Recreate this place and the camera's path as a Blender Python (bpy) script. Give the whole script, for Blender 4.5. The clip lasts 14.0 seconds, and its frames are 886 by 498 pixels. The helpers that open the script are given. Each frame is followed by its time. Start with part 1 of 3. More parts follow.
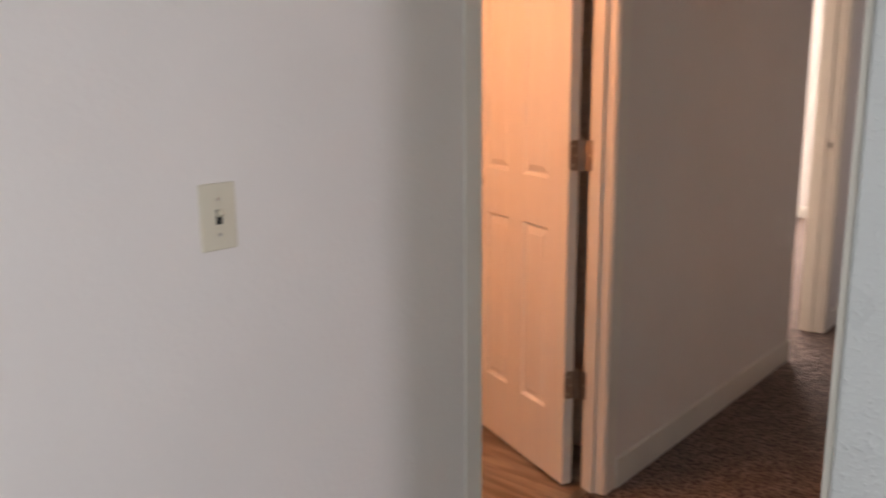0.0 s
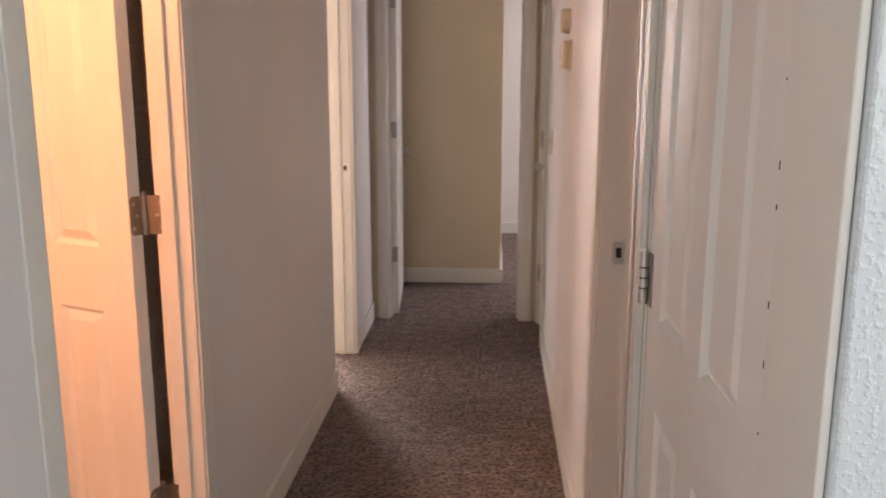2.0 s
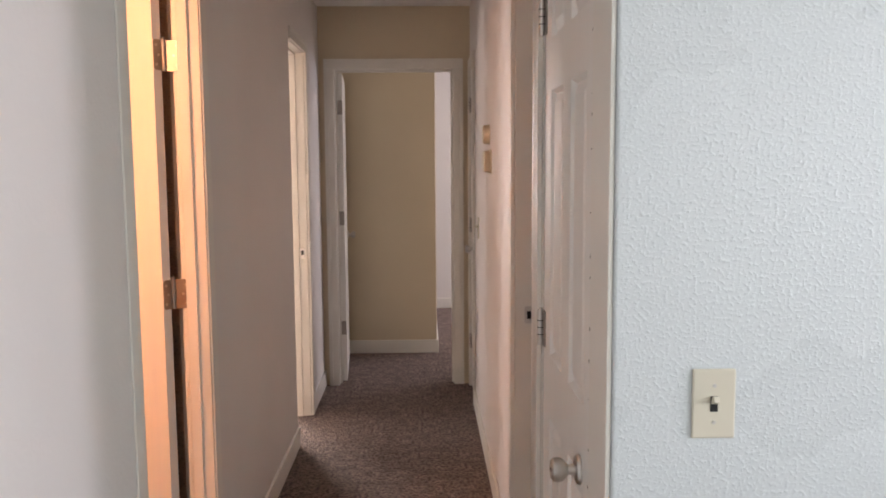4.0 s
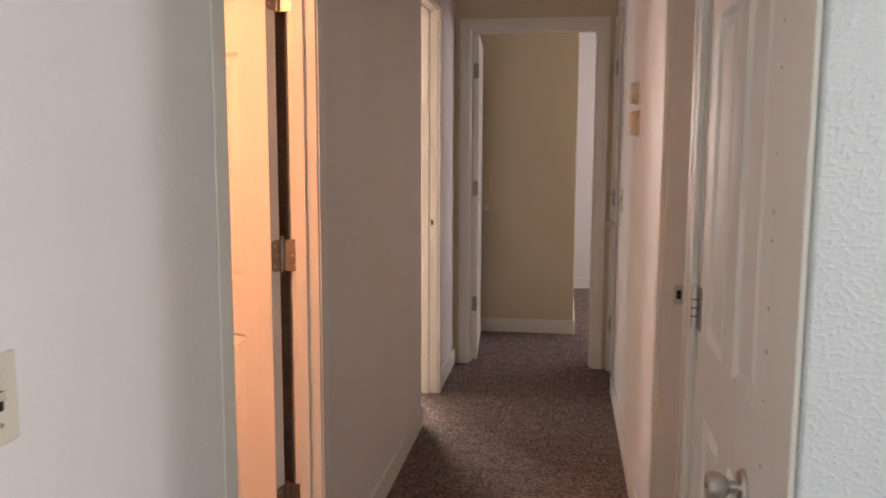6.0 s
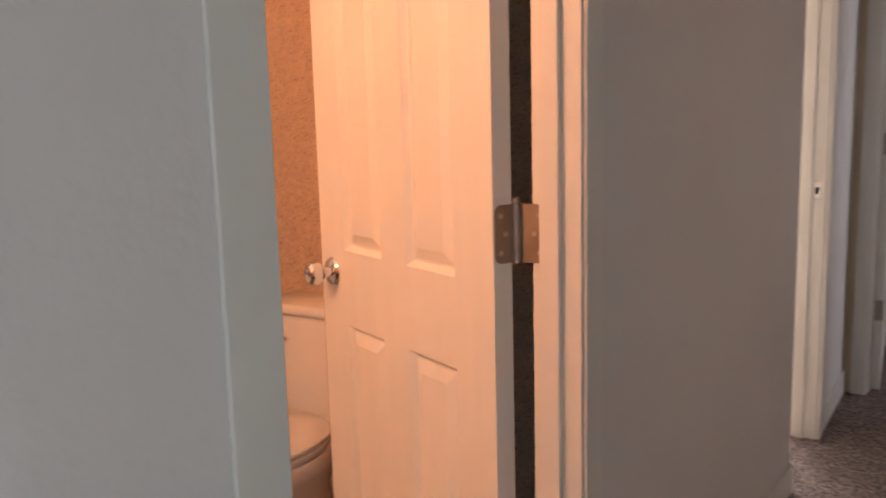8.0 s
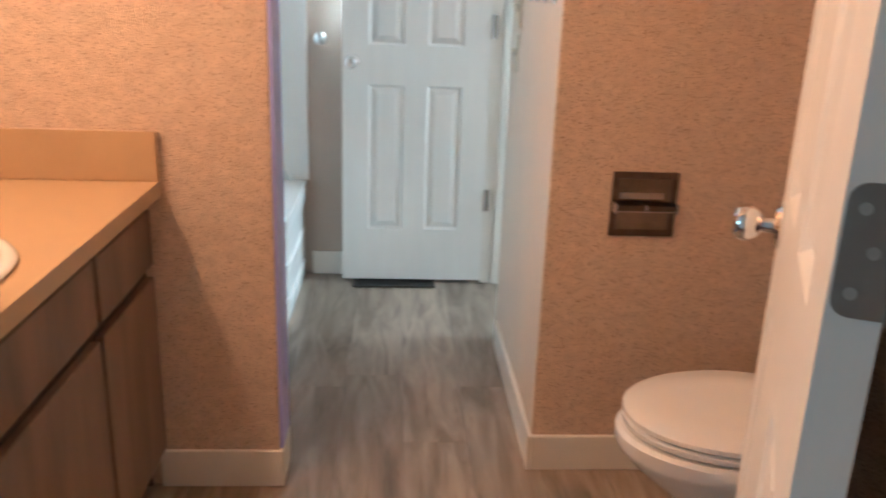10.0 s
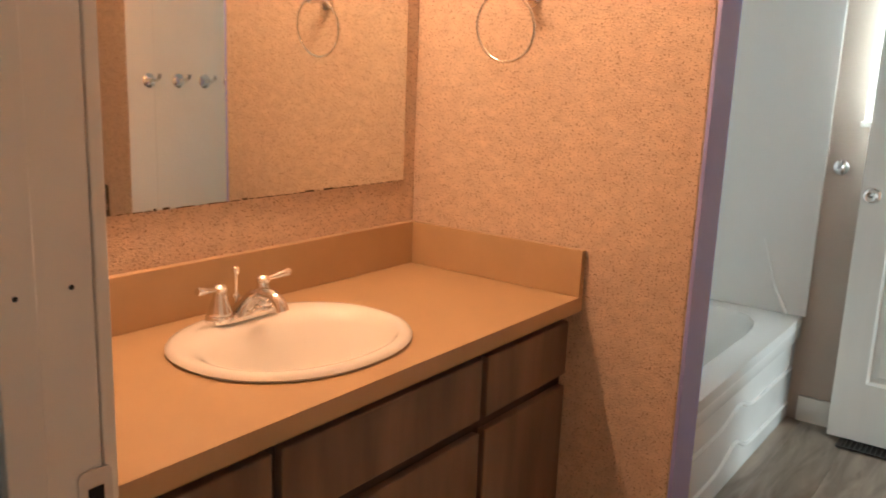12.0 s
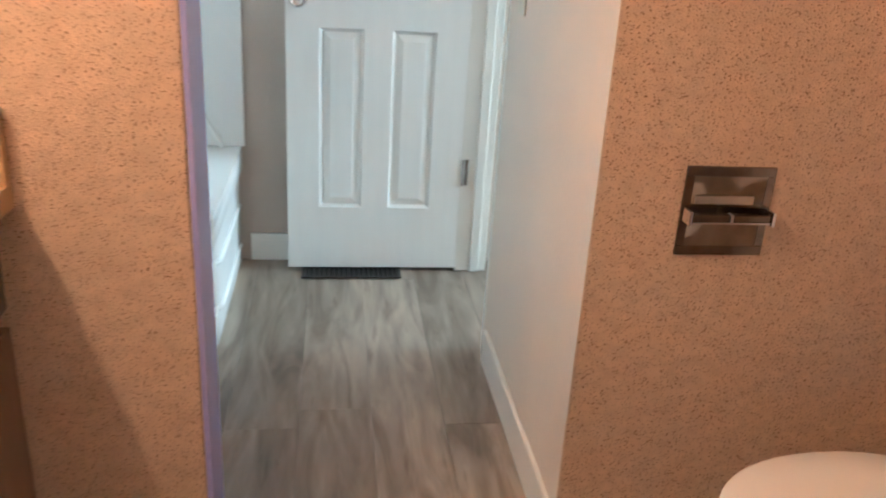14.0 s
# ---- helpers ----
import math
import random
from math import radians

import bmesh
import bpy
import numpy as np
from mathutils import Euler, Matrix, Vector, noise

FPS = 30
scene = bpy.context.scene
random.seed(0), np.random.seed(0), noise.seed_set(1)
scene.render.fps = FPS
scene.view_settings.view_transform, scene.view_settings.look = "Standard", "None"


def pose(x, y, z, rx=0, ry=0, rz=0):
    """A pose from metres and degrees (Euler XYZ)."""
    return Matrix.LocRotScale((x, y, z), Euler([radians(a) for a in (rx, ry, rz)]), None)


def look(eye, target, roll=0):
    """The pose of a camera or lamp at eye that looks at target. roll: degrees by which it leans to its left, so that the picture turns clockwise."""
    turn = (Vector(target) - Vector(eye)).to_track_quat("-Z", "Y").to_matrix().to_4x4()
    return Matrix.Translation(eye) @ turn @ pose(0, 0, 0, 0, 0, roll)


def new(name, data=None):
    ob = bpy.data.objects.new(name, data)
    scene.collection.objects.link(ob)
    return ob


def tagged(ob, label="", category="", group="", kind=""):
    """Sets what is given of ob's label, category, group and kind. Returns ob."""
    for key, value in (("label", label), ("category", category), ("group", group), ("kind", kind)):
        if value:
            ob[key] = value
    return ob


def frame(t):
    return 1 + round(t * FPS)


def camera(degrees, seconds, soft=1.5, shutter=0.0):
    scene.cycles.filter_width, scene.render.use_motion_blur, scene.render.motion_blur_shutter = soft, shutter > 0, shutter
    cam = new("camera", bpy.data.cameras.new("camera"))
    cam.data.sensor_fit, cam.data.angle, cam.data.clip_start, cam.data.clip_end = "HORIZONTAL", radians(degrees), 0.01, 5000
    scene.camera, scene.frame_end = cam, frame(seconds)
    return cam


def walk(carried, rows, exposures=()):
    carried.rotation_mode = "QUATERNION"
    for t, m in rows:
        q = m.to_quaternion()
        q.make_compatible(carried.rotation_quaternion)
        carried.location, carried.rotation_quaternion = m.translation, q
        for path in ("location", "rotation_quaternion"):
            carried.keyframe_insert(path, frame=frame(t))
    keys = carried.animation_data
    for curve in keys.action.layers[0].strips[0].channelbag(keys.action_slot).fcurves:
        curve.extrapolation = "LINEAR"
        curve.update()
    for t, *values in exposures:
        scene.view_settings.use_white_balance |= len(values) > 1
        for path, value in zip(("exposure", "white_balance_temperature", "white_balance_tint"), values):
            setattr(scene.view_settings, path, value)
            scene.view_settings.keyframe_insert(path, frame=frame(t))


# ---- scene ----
cam = camera(56.3, 14.0, 1.8, 0.4)
PATH = [
    (0, (1.183, -0.902, 1.286), (-0.099, 0.578, 0.879), -0.5),
    (0.5, (1.073, -0.884, 1.290), (0.153, 0.842, 0.872), -1.2),
    (1, (0.95, -0.77, 1.308), (0.292, 1.068, 0.875), -0.2),
    (1.5, (0.818, -0.642, 1.316), (0.425, 1.272, 0.889), 0.0),
    (2, (0.69, -0.614, 1.355), (0.571, 1.343, 0.96), 0.1),
    (2.5, (0.642, -0.769, 1.374), (0.678, 1.199, 1.02), 0.6),
    (3, (0.62, -0.993, 1.441), (0.69, 0.991, 1.199), 0.2),
    (3.2, (0.611, -1.077, 1.45), (0.68, 0.911, 1.243), -0.1),
    (5.3, (0.748, -1.352, 1.415), (0.603, 0.629, 1.183), 0.3),
    (5.5, (0.727, -1.26, 1.399), (0.518, 0.714, 1.158), 0.3),
    (6, (0.675, -0.991, 1.372), (0.385, 0.971, 1.116), 0.2),
    (6.5, (0.685, -0.699, 1.327), (0.287, 1.243, 1.07), -0.4),
    (7, (0.667, -0.413, 1.294), (0.104, 1.488, 1.03), -0.9),
    (7.2, (0.641, -0.301, 1.274), (-0.061, 1.553, 1.008), -1.3),
    (9.3, (0.315, 0.659, 1.209), (-1.405, 1.547, 0.707), 1.4),
    (9.5, (0.348, 0.734, 1.213), (-1.477, 1.353, 0.68), 2.1),
    (9.9, (0.372, 0.877, 1.211), (-1.525, 1.076, 0.609), 2.4),
    (10, (0.364, 0.893, 1.208), (-1.538, 1.011, 0.601), 2.0),
    (10.5, (0.283, 0.985, 1.214), (-1.578, 0.615, 0.58), 2.8),
    (11, (0.263, 1.112, 1.263), (-1.453, 0.24, 0.719), 3.4),
    (11.5, (0.269, 1.219, 1.283), (-1.281, 0.039, 0.83), 2.3),
    (11.7, (0.261, 1.229, 1.286), (-1.276, 0.022, 0.86), 2.0),
    (12, (0.237, 1.202, 1.268), (-1.345, 0.05, 0.853), 2.3),
    (12.5, (0.188, 1.026, 1.213), (-1.554, 0.158, 0.752), 1.1),
    (13, (0.106, 0.908, 1.176), (-1.773, 0.597, 0.566), 0.8),
    (13.2, (0.051, 0.897, 1.162), (-1.829, 0.74, 0.497), 1.5),
    (13.5, (-0.078, 0.871, 1.161), (-1.946, 0.878, 0.446), 0.9),
    (14, (-0.268, 0.824, 1.155), (-2.109, 1.092, 0.42), 3.5),
]
# the film's own exposure and white balance drift from the cool hall to the warm bathroom
LOOK = [(0, -0.35, 7000, 22), (0.5, -0.24, 7000, 22), (1.5, 0.26, 6900, 22), (3, 0.30, 6700, 20), (5.5, 0.0, 7050, 22), (6.5, 0.0, 7100, 22), (7.2, -0.1, 7000, 22), (9.3, -0.26, 5200, 6), (9.6, -0.24, 5000, 3), (10, -0.02, 4600, -8), (10.5, 0.0, 4200, -15), (11, -0.36, 4300, -14), (11.5, -0.48, 4750, -8), (12, -0.48, 5250, -6), (12.5, -0.45, 5150, -7), (13.2, -0.08, 4400, -10), (14, 0.14, 4480, -11)]
walk(cam, [(t, look(eye, target, roll)) for t, eye, target, roll in PATH], LOOK)

# ---- light ----
world = bpy.data.worlds.new("sky")
scene.world = world
world.use_nodes = True
sky = world.node_tree.nodes.new("ShaderNodeTexSky")
sky.sky_type, sky.sun_disc, sky.sun_elevation, sky.sun_rotation = "NISHITA", False, radians(45), radians(200)
world.node_tree.links.new(sky.outputs[0], world.node_tree.nodes["Background"].inputs[0])
world.node_tree.nodes["Background"].inputs[1].default_value = 0.1


def area(name, eye, target, sx, sy, power, color):
    d = bpy.data.lights.new(name, "AREA")
    d.shape, d.size, d.size_y, d.energy, d.color = "RECTANGLE", sx, sy, power, color
    ob = new(name, d)
    ob.matrix_world = look(eye, target)
    return ob


DAY = (0.79, 0.93, 1.0)
area("window_light_living", (2.9, -4.02, 1.5), (2.9, 0, 1.2), 1.4, 1.4, 21, (0.80, 0.96, 0.97))
area("window_light_east", (4.22, -2.7, 1.5), (0, -2.7, 1.2), 2.0, 1.3, 53, (0.80, 0.96, 0.97))
area("sidelight_east", (4.22, -1.05, 1.5), (0, -1.05, 1.3), 0.44, 1.3, 45, (0.88, 0.90, 1.0))
area("window_light_bedroom", (-3.62, 3.48, 1.5), (0, 3.1, 0.6), 0.8, 1.3, 32, (1.0, 0.95, 0.93))
area("window_light_bedroom_far", (-2.45, 7.02, 1.45), (-2.5, 1.3, 1.0), 1.7, 1.3, 330, (1.0, 0.96, 0.90))
area("window_light_end", (3.12, 5.9, 1.45), (0.8, 5.9, 1.2), 1.5, 1.2, 40, (0.92, 0.92, 1.0))
area("window_light_bath", (-3.2, 0.98, 1.55), (0, 0.98, 1.3), 0.64, 0.76, 125, (1.0, 0.97, 0.94))
LAMP = (1.0, 0.465, 0.222)
for bx in (-0.98, -0.78, -0.58):
    d = bpy.data.lights.new("vanity_bulb_light", "POINT")
    d.energy, d.color, d.shadow_soft_size = 33, LAMP, 0.045
    new("vanity_bulb_light", d).location = (bx, -0.005, 1.95)


# ---- materials ----
def material(name, color, rough=0.6, metal=0.0, vary=0.06, scale=6.0, bump=0.0, bscale=200.0, bdist=0.002, spec=0.5, stretch=(1, 1, 1), fleck=None, plateau=None):
    m = bpy.data.materials.new(name)
    m.use_nodes = True
    nt, ns = m.node_tree, m.node_tree.nodes
    b = ns["Principled BSDF"]
    b.inputs["Metallic"].default_value = metal
    b.inputs["Specular IOR Level"].default_value = spec
    tc = ns.new("ShaderNodeTexCoord")
    mp = ns.new("ShaderNodeMapping")
    mp.inputs["Scale"].default_value = stretch
    nt.links.new(tc.outputs["Object"], mp.inputs[0])
    n1 = ns.new("ShaderNodeTexNoise")
    n1.inputs["Scale"].default_value, n1.inputs["Detail"].default_value = scale, 6
    nt.links.new(mp.outputs[0], n1.inputs[0])
    ramp = ns.new("ShaderNodeValToRGB")
    lo = [max(0, c * (1 - vary)) for c in color]
    hi = [min(1, c * (1 + vary)) for c in color]
    ramp.color_ramp.elements[0].position, ramp.color_ramp.elements[1].position = 0.3, 0.7
    ramp.color_ramp.elements[0].color, ramp.color_ramp.elements[1].color = (*lo, 1), (*hi, 1)
    nt.links.new(n1.outputs[0], ramp.inputs[0])
    out = ramp.outputs[0]
    n2 = ns.new("ShaderNodeTexNoise")
    n2.inputs["Scale"].default_value, n2.inputs["Detail"].default_value = bscale, 4
    nt.links.new(mp.outputs[0], n2.inputs[0])
    if fleck:
        fr = ns.new("ShaderNodeValToRGB")
        fr.color_ramp.elements[0].position, fr.color_ramp.elements[1].position = fleck[1], fleck[2]
        nt.links.new(n2.outputs[0], fr.inputs[0])
        mix = ns.new("ShaderNodeMix")
        mix.data_type = "RGBA"
        mix.inputs["B"].default_value = (*fleck[0], 1)
        nt.links.new(fr.outputs[0], mix.inputs["Factor"])
        nt.links.new(out, mix.inputs["A"])
        out = mix.outputs["Result"]
    nt.links.new(out, b.inputs["Base Color"])
    rr = ns.new("ShaderNodeMapRange")
    rr.inputs["To Min"].default_value, rr.inputs["To Max"].default_value = max(0.02, rough - 0.08), min(1, rough + 0.08)
    nt.links.new(n1.outputs[0], rr.inputs["Value"])
    nt.links.new(rr.outputs[0], b.inputs["Roughness"])
    if bump:
        bp = ns.new("ShaderNodeBump")
        bp.inputs["Strength"].default_value, bp.inputs["Distance"].default_value = bump, bdist
        src = n2.outputs[0]
        if plateau:
            pl = ns.new("ShaderNodeMapRange")
            pl.interpolation_type = "SMOOTHSTEP"
            pl.inputs["From Min"].default_value, pl.inputs["From Max"].default_value = plateau
            nt.links.new(src, pl.inputs["Value"])
            src = pl.outputs[0]
        nt.links.new(src, bp.inputs["Height"])
        nt.links.new(bp.outputs[0], b.inputs["Normal"])
    return m


WALL = material("off_white_wall_paint", (0.77, 0.74, 0.71), 0.6, vary=0.025, scale=2, bump=0.25, bscale=70, bdist=0.004)
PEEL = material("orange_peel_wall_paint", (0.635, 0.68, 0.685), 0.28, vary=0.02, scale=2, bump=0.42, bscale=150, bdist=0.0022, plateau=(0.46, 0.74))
BEIGE = material("beige_wall_paint", (0.66, 0.565, 0.41), 0.65, vary=0.03, scale=2, bump=0.2, bscale=70, bdist=0.004)
TRIM = material("white_semi_gloss_paint", (0.78, 0.76, 0.70), 0.38, vary=0.03, scale=5, bump=0.06, bscale=40, bdist=0.002)
DOOR = material("white_door_paint", (0.80, 0.79, 0.75), 0.42, vary=0.02, scale=5, bump=0.12, bscale=60, bdist=0.001, stretch=(6, 6, 0.6))
CEIL = material("white_ceiling", (0.78, 0.77, 0.74), 0.9, vary=0.02, bump=0.4, bscale=60, bdist=0.006)
TAUPE = material("taupe_wall_paint", (0.46, 0.385, 0.315), 0.6, vary=0.05, scale=3, bump=0.25, bscale=90, bdist=0.003)
CREAM = material("cream_wall_paint", (0.70, 0.62, 0.52), 0.5, vary=0.05, scale=3, bump=0.25, bscale=90, bdist=0.003)
PAPER = material("speckled_cork_wallpaper", (0.64, 0.50, 0.38), 0.62, vary=0.10, scale=30, bump=0.9, bscale=215, bdist=0.0035, stretch=(1, 1, 1.5), fleck=((0.22, 0.13, 0.075), 0.57, 0.675))
CARPET = material("brown_cut_pile_carpet", (0.29, 0.225, 0.195), 0.98, vary=0.30, scale=16, bump=1.0, bscale=62, bdist=0.03, spec=0.1, fleck=((0.11, 0.08, 0.075), 0.44, 0.64))
LAMINATE = material("tan_laminate", (0.46, 0.325, 0.18), 0.42, vary=0.05, scale=9, bump=0.05, bscale=300, bdist=0.001)
OAK = material("dark_stained_wood", (0.19, 0.13, 0.092), 0.45, vary=0.35, scale=4, bump=0.15, bscale=30, bdist=0.001, stretch=(3, 3, 0.5))
OAKDARK = material("dark_cabinet_frame_wood", (0.055, 0.036, 0.026), 0.6, vary=0.3, scale=5, stretch=(3, 3, 0.5))
CERAMIC = material("white_glazed_ceramic", (0.82, 0.81, 0.78), 0.10, vary=0.01, scale=3)
ACRYLIC = material("white_acrylic", (0.80, 0.79, 0.76), 0.22, vary=0.015, scale=3)
CHROME = material("polished_chrome", (0.82, 0.82, 0.82), 0.10, 1.0, vary=0.02, scale=10)
NICKEL = material("brushed_nickel", (0.60, 0.58, 0.55), 0.32, 1.0, vary=0.06, scale=30)
STEEL = material("dull_hinge_steel", (0.36, 0.33, 0.30), 0.42, 1.0, vary=0.12, scale=25)
# Base darkened for the dim room this chrome mirrors; dark hinges share it.
DARK_CHROME = material("darkened_chrome", (0.22, 0.19, 0.165), 0.14, 1.0, vary=0.2, scale=30)
# Dim reflections in the holder's dish are put into this base colour.
DISH = material("chrome_with_dark_reflection", (0.40, 0.36, 0.32), 0.10, 1.0, vary=0.25, scale=18)
PLATE = material("ivory_plastic", (0.66, 0.62, 0.50), 0.4, vary=0.02, scale=8)
DARK = material("black_void", (0.01, 0.01, 0.01), 0.8)
DIRT = material("worn_mirror_edge", (0.05, 0.03, 0.02), 0.8)
REGISTER = material("brown_register_metal", (0.045, 0.038, 0.032), 0.5, 0.4)
MIRROR = material("silvered_mirror", (0.86, 0.88, 0.84), 0.02, 1.0, vary=0.005, scale=2)
MIRROR.node_tree.nodes["Principled BSDF"].inputs["Roughness"].default_value = 0.01
for link in list(MIRROR.node_tree.links):
    if link.to_socket.name == "Roughness":
        MIRROR.node_tree.links.remove(link)
BULB = bpy.data.materials.new("frosted_bulb_glass")
BULB.use_nodes = True
BULB.node_tree.nodes["Principled BSDF"].inputs["Emission Color"].default_value = (*LAMP, 1)
BULB.node_tree.nodes["Principled BSDF"].inputs["Emission Strength"].default_value = 4
GLASS = bpy.data.materials.new("window_glass")
GLASS.use_nodes = True
GLASS.node_tree.nodes["Principled BSDF"].inputs["Transmission Weight"].default_value = 1.0
GLASS.node_tree.nodes["Principled BSDF"].inputs["Roughness"].default_value = 0.15


def plank_material():
    m = material("grey_brown_vinyl_plank", (0.32, 0.265, 0.21), 0.32, vary=0.17, scale=4.0, bump=0.08, bscale=5.0, bdist=0.001, stretch=(1.2, 7, 7), fleck=((0.19, 0.145, 0.11), 0.60, 0.78))
    nt, ns = m.node_tree, m.node_tree.nodes
    b = ns["Principled BSDF"]
    info = ns.new("ShaderNodeObjectInfo")
    hsv = ns.new("ShaderNodeHueSaturation")
    mr = ns.new("ShaderNodeMapRange")
    mr.inputs["To Min"].default_value, mr.inputs["To Max"].default_value = 0.80, 1.16
    nt.links.new(info.outputs["Random"], mr.inputs["Value"])
    nt.links.new(mr.outputs[0], hsv.inputs["Value"])
    shift = ns.new("ShaderNodeMath")
    shift.operation = "MULTIPLY"
    shift.inputs[1].default_value = 47.0
    nt.links.new(info.outputs["Random"], shift.inputs[0])
    for node in ns:
        if node.bl_idname == "ShaderNodeMapping":
            nt.links.new(shift.outputs[0], node.inputs["Location"])
    src = b.inputs["Base Color"].links[0].from_socket
    # broad cloudy figure and sparse dark knots along each board
    mp = next(n for n in ns if n.bl_idname == "ShaderNodeMapping")
    broad = ns.new("ShaderNodeTexNoise")
    broad.inputs["Scale"].default_value, broad.inputs["Detail"].default_value, broad.inputs["Distortion"].default_value = 1.9, 3, 1.2
    nt.links.new(mp.outputs[0], broad.inputs[0])
    tone = ns.new("ShaderNodeValToRGB")
    tone.color_ramp.elements[0].position, tone.color_ramp.elements[1].position = 0.33, 0.62
    tone.color_ramp.elements[0].color, tone.color_ramp.elements[1].color = (0.58, 0.55, 0.52, 1), (1.12, 1.1, 1.08, 1)
    nt.links.new(broad.outputs[0], tone.inputs[0])
    figure = ns.new("ShaderNodeMix")
    figure.data_type, figure.blend_type = "RGBA", "MULTIPLY"
    figure.inputs["Factor"].default_value = 1.0
    nt.links.new(src, figure.inputs["A"])
    nt.links.new(tone.outputs[0], figure.inputs["B"])
    src = figure.outputs["Result"]
    nt.links.new(src, hsv.inputs["Color"])
    nt.links.new(hsv.outputs[0], b.inputs["Base Color"])
    return m


PLANK = plank_material()


# ---- building helpers ----
def mesh_of(name, bm, mat, smooth=False):
    bmesh.ops.recalc_face_normals(bm, faces=bm.faces)
    me = bpy.data.meshes.new(name)
    bm.to_mesh(me)
    bm.free()
    me.materials.append(mat)
    if smooth:
        for p in me.polygons:
            p.use_smooth = True
        me.set_sharp_from_angle(angle=radians(38))
    return me


def part(name, bm, mat, parent, label="", smooth=False):
    ob = new(name, mesh_of(name, bm, mat, smooth))
    ob.parent = parent
    if label:
        ob["label"] = label
    return ob


def solid(name, bm, mat, label, category, kind="structure", smooth=False, group=""):
    return tagged(new(name, mesh_of(name, bm, mat, smooth)), label, category, group, kind)


def thing(name, x, y, z, label, category, rz=0, group="", kind=""):
    ob = new(name)
    ob.matrix_basis = pose(x, y, z, 0, 0, rz)
    ob.empty_display_size = 0.1
    return tagged(ob, label, category, group, kind)


def add_box(bm, x0, x1, y0, y1, z0, z1, bevel=0.0, seg=2):
    vs = [bm.verts.new((x, y, z)) for x in (x0, x1) for y in (y0, y1) for z in (z0, z1)]
    q = [(0, 1, 3, 2), (4, 6, 7, 5), (0, 4, 5, 1), (2, 3, 7, 6), (0, 2, 6, 4), (1, 5, 7, 3)]
    fs = [bm.faces.new([vs[i] for i in f]) for f in q]
    if bevel:
        es = list({e for f in fs for e in f.edges})
        bmesh.ops.bevel(bm, geom=es, offset=bevel, segments=seg, affect="EDGES", profile=0.5)
    return bm


def boxes(*items, bevel=0.0, seg=2):
    bm = bmesh.new()
    for it in items:
        add_box(bm, *it, bevel=bevel, seg=seg)
    return bm


def lathe(profile, m=Matrix(), seg=24, bm=None):
    """profile: (radius, height) along the z axis, then set by m."""
    bm = bm or bmesh.new()
    rings = []
    for r, z in profile:
        rings.append([bm.verts.new(m @ Vector((r * math.cos(6.28318531 * i / seg), r * math.sin(6.28318531 * i / seg), z))) for i in range(seg)])
    for a, b in zip(rings, rings[1:]):
        for i in range(seg):
            bm.faces.new((a[i], a[(i + 1) % seg], b[(i + 1) % seg], b[i]))
    bm.faces.new(rings[0][::-1])
    bm.faces.new(rings[-1])
    return bm


def tube(points, radius, seg=10, bm=None, closed=False):
    bm = bm or bmesh.new()
    pts = [Vector(p) for p in points]
    n = len(pts)
    rings = []
    for i, p in enumerate(pts):
        a = pts[(i - 1) % n] if closed or i else pts[i]
        b = pts[(i + 1) % n] if closed or i < n - 1 else pts[i]
        q = (b - a).to_track_quat("Z", "Y")
        r = radius[i] if isinstance(radius, (list, tuple)) else radius
        rings.append([bm.verts.new(p + q @ Vector((r * math.cos(6.28318531 * k / seg), r * math.sin(6.28318531 * k / seg), 0))) for k in range(seg)])
    pairs = list(zip(rings, rings[1:])) + ([(rings[-1], rings[0])] if closed else [])
    for a, b in pairs:
        for i in range(seg):
            bm.faces.new((a[i], a[(i + 1) % seg], b[(i + 1) % seg], b[i]))
    if not closed:
        bm.faces.new(rings[0][::-1])
        bm.faces.new(rings[-1])
    return bm


def loft(sections, seg=48, power=2.0, cap0=True, cap1=True, egg=0.0):
    """sections: (cx, cy, z, rx, ry). power above 2 squares the outline; egg narrows the -y end."""
    bm = bmesh.new()
    rings = []
    for cx, cy, z, rx, ry in sections:
        ring = []
        for i in range(seg):
            a = 6.28318531 * i / seg
            c, s = math.cos(a), math.sin(a)
            u = math.copysign(abs(c) ** (2 / power), c)
            v = math.copysign(abs(s) ** (2 / power), s)
            ring.append(bm.verts.new((cx + rx * u * (1 + egg * v), cy + ry * v, z)))
        rings.append(ring)
    for a, b in zip(rings, rings[1:]):
        for i in range(seg):
            bm.faces.new((a[i], a[(i + 1) % seg], b[(i + 1) % seg], b[i]))
    if cap0:
        bm.faces.new(rings[0][::-1])
    if cap1:
        bm.faces.new(rings[-1])
    return bm


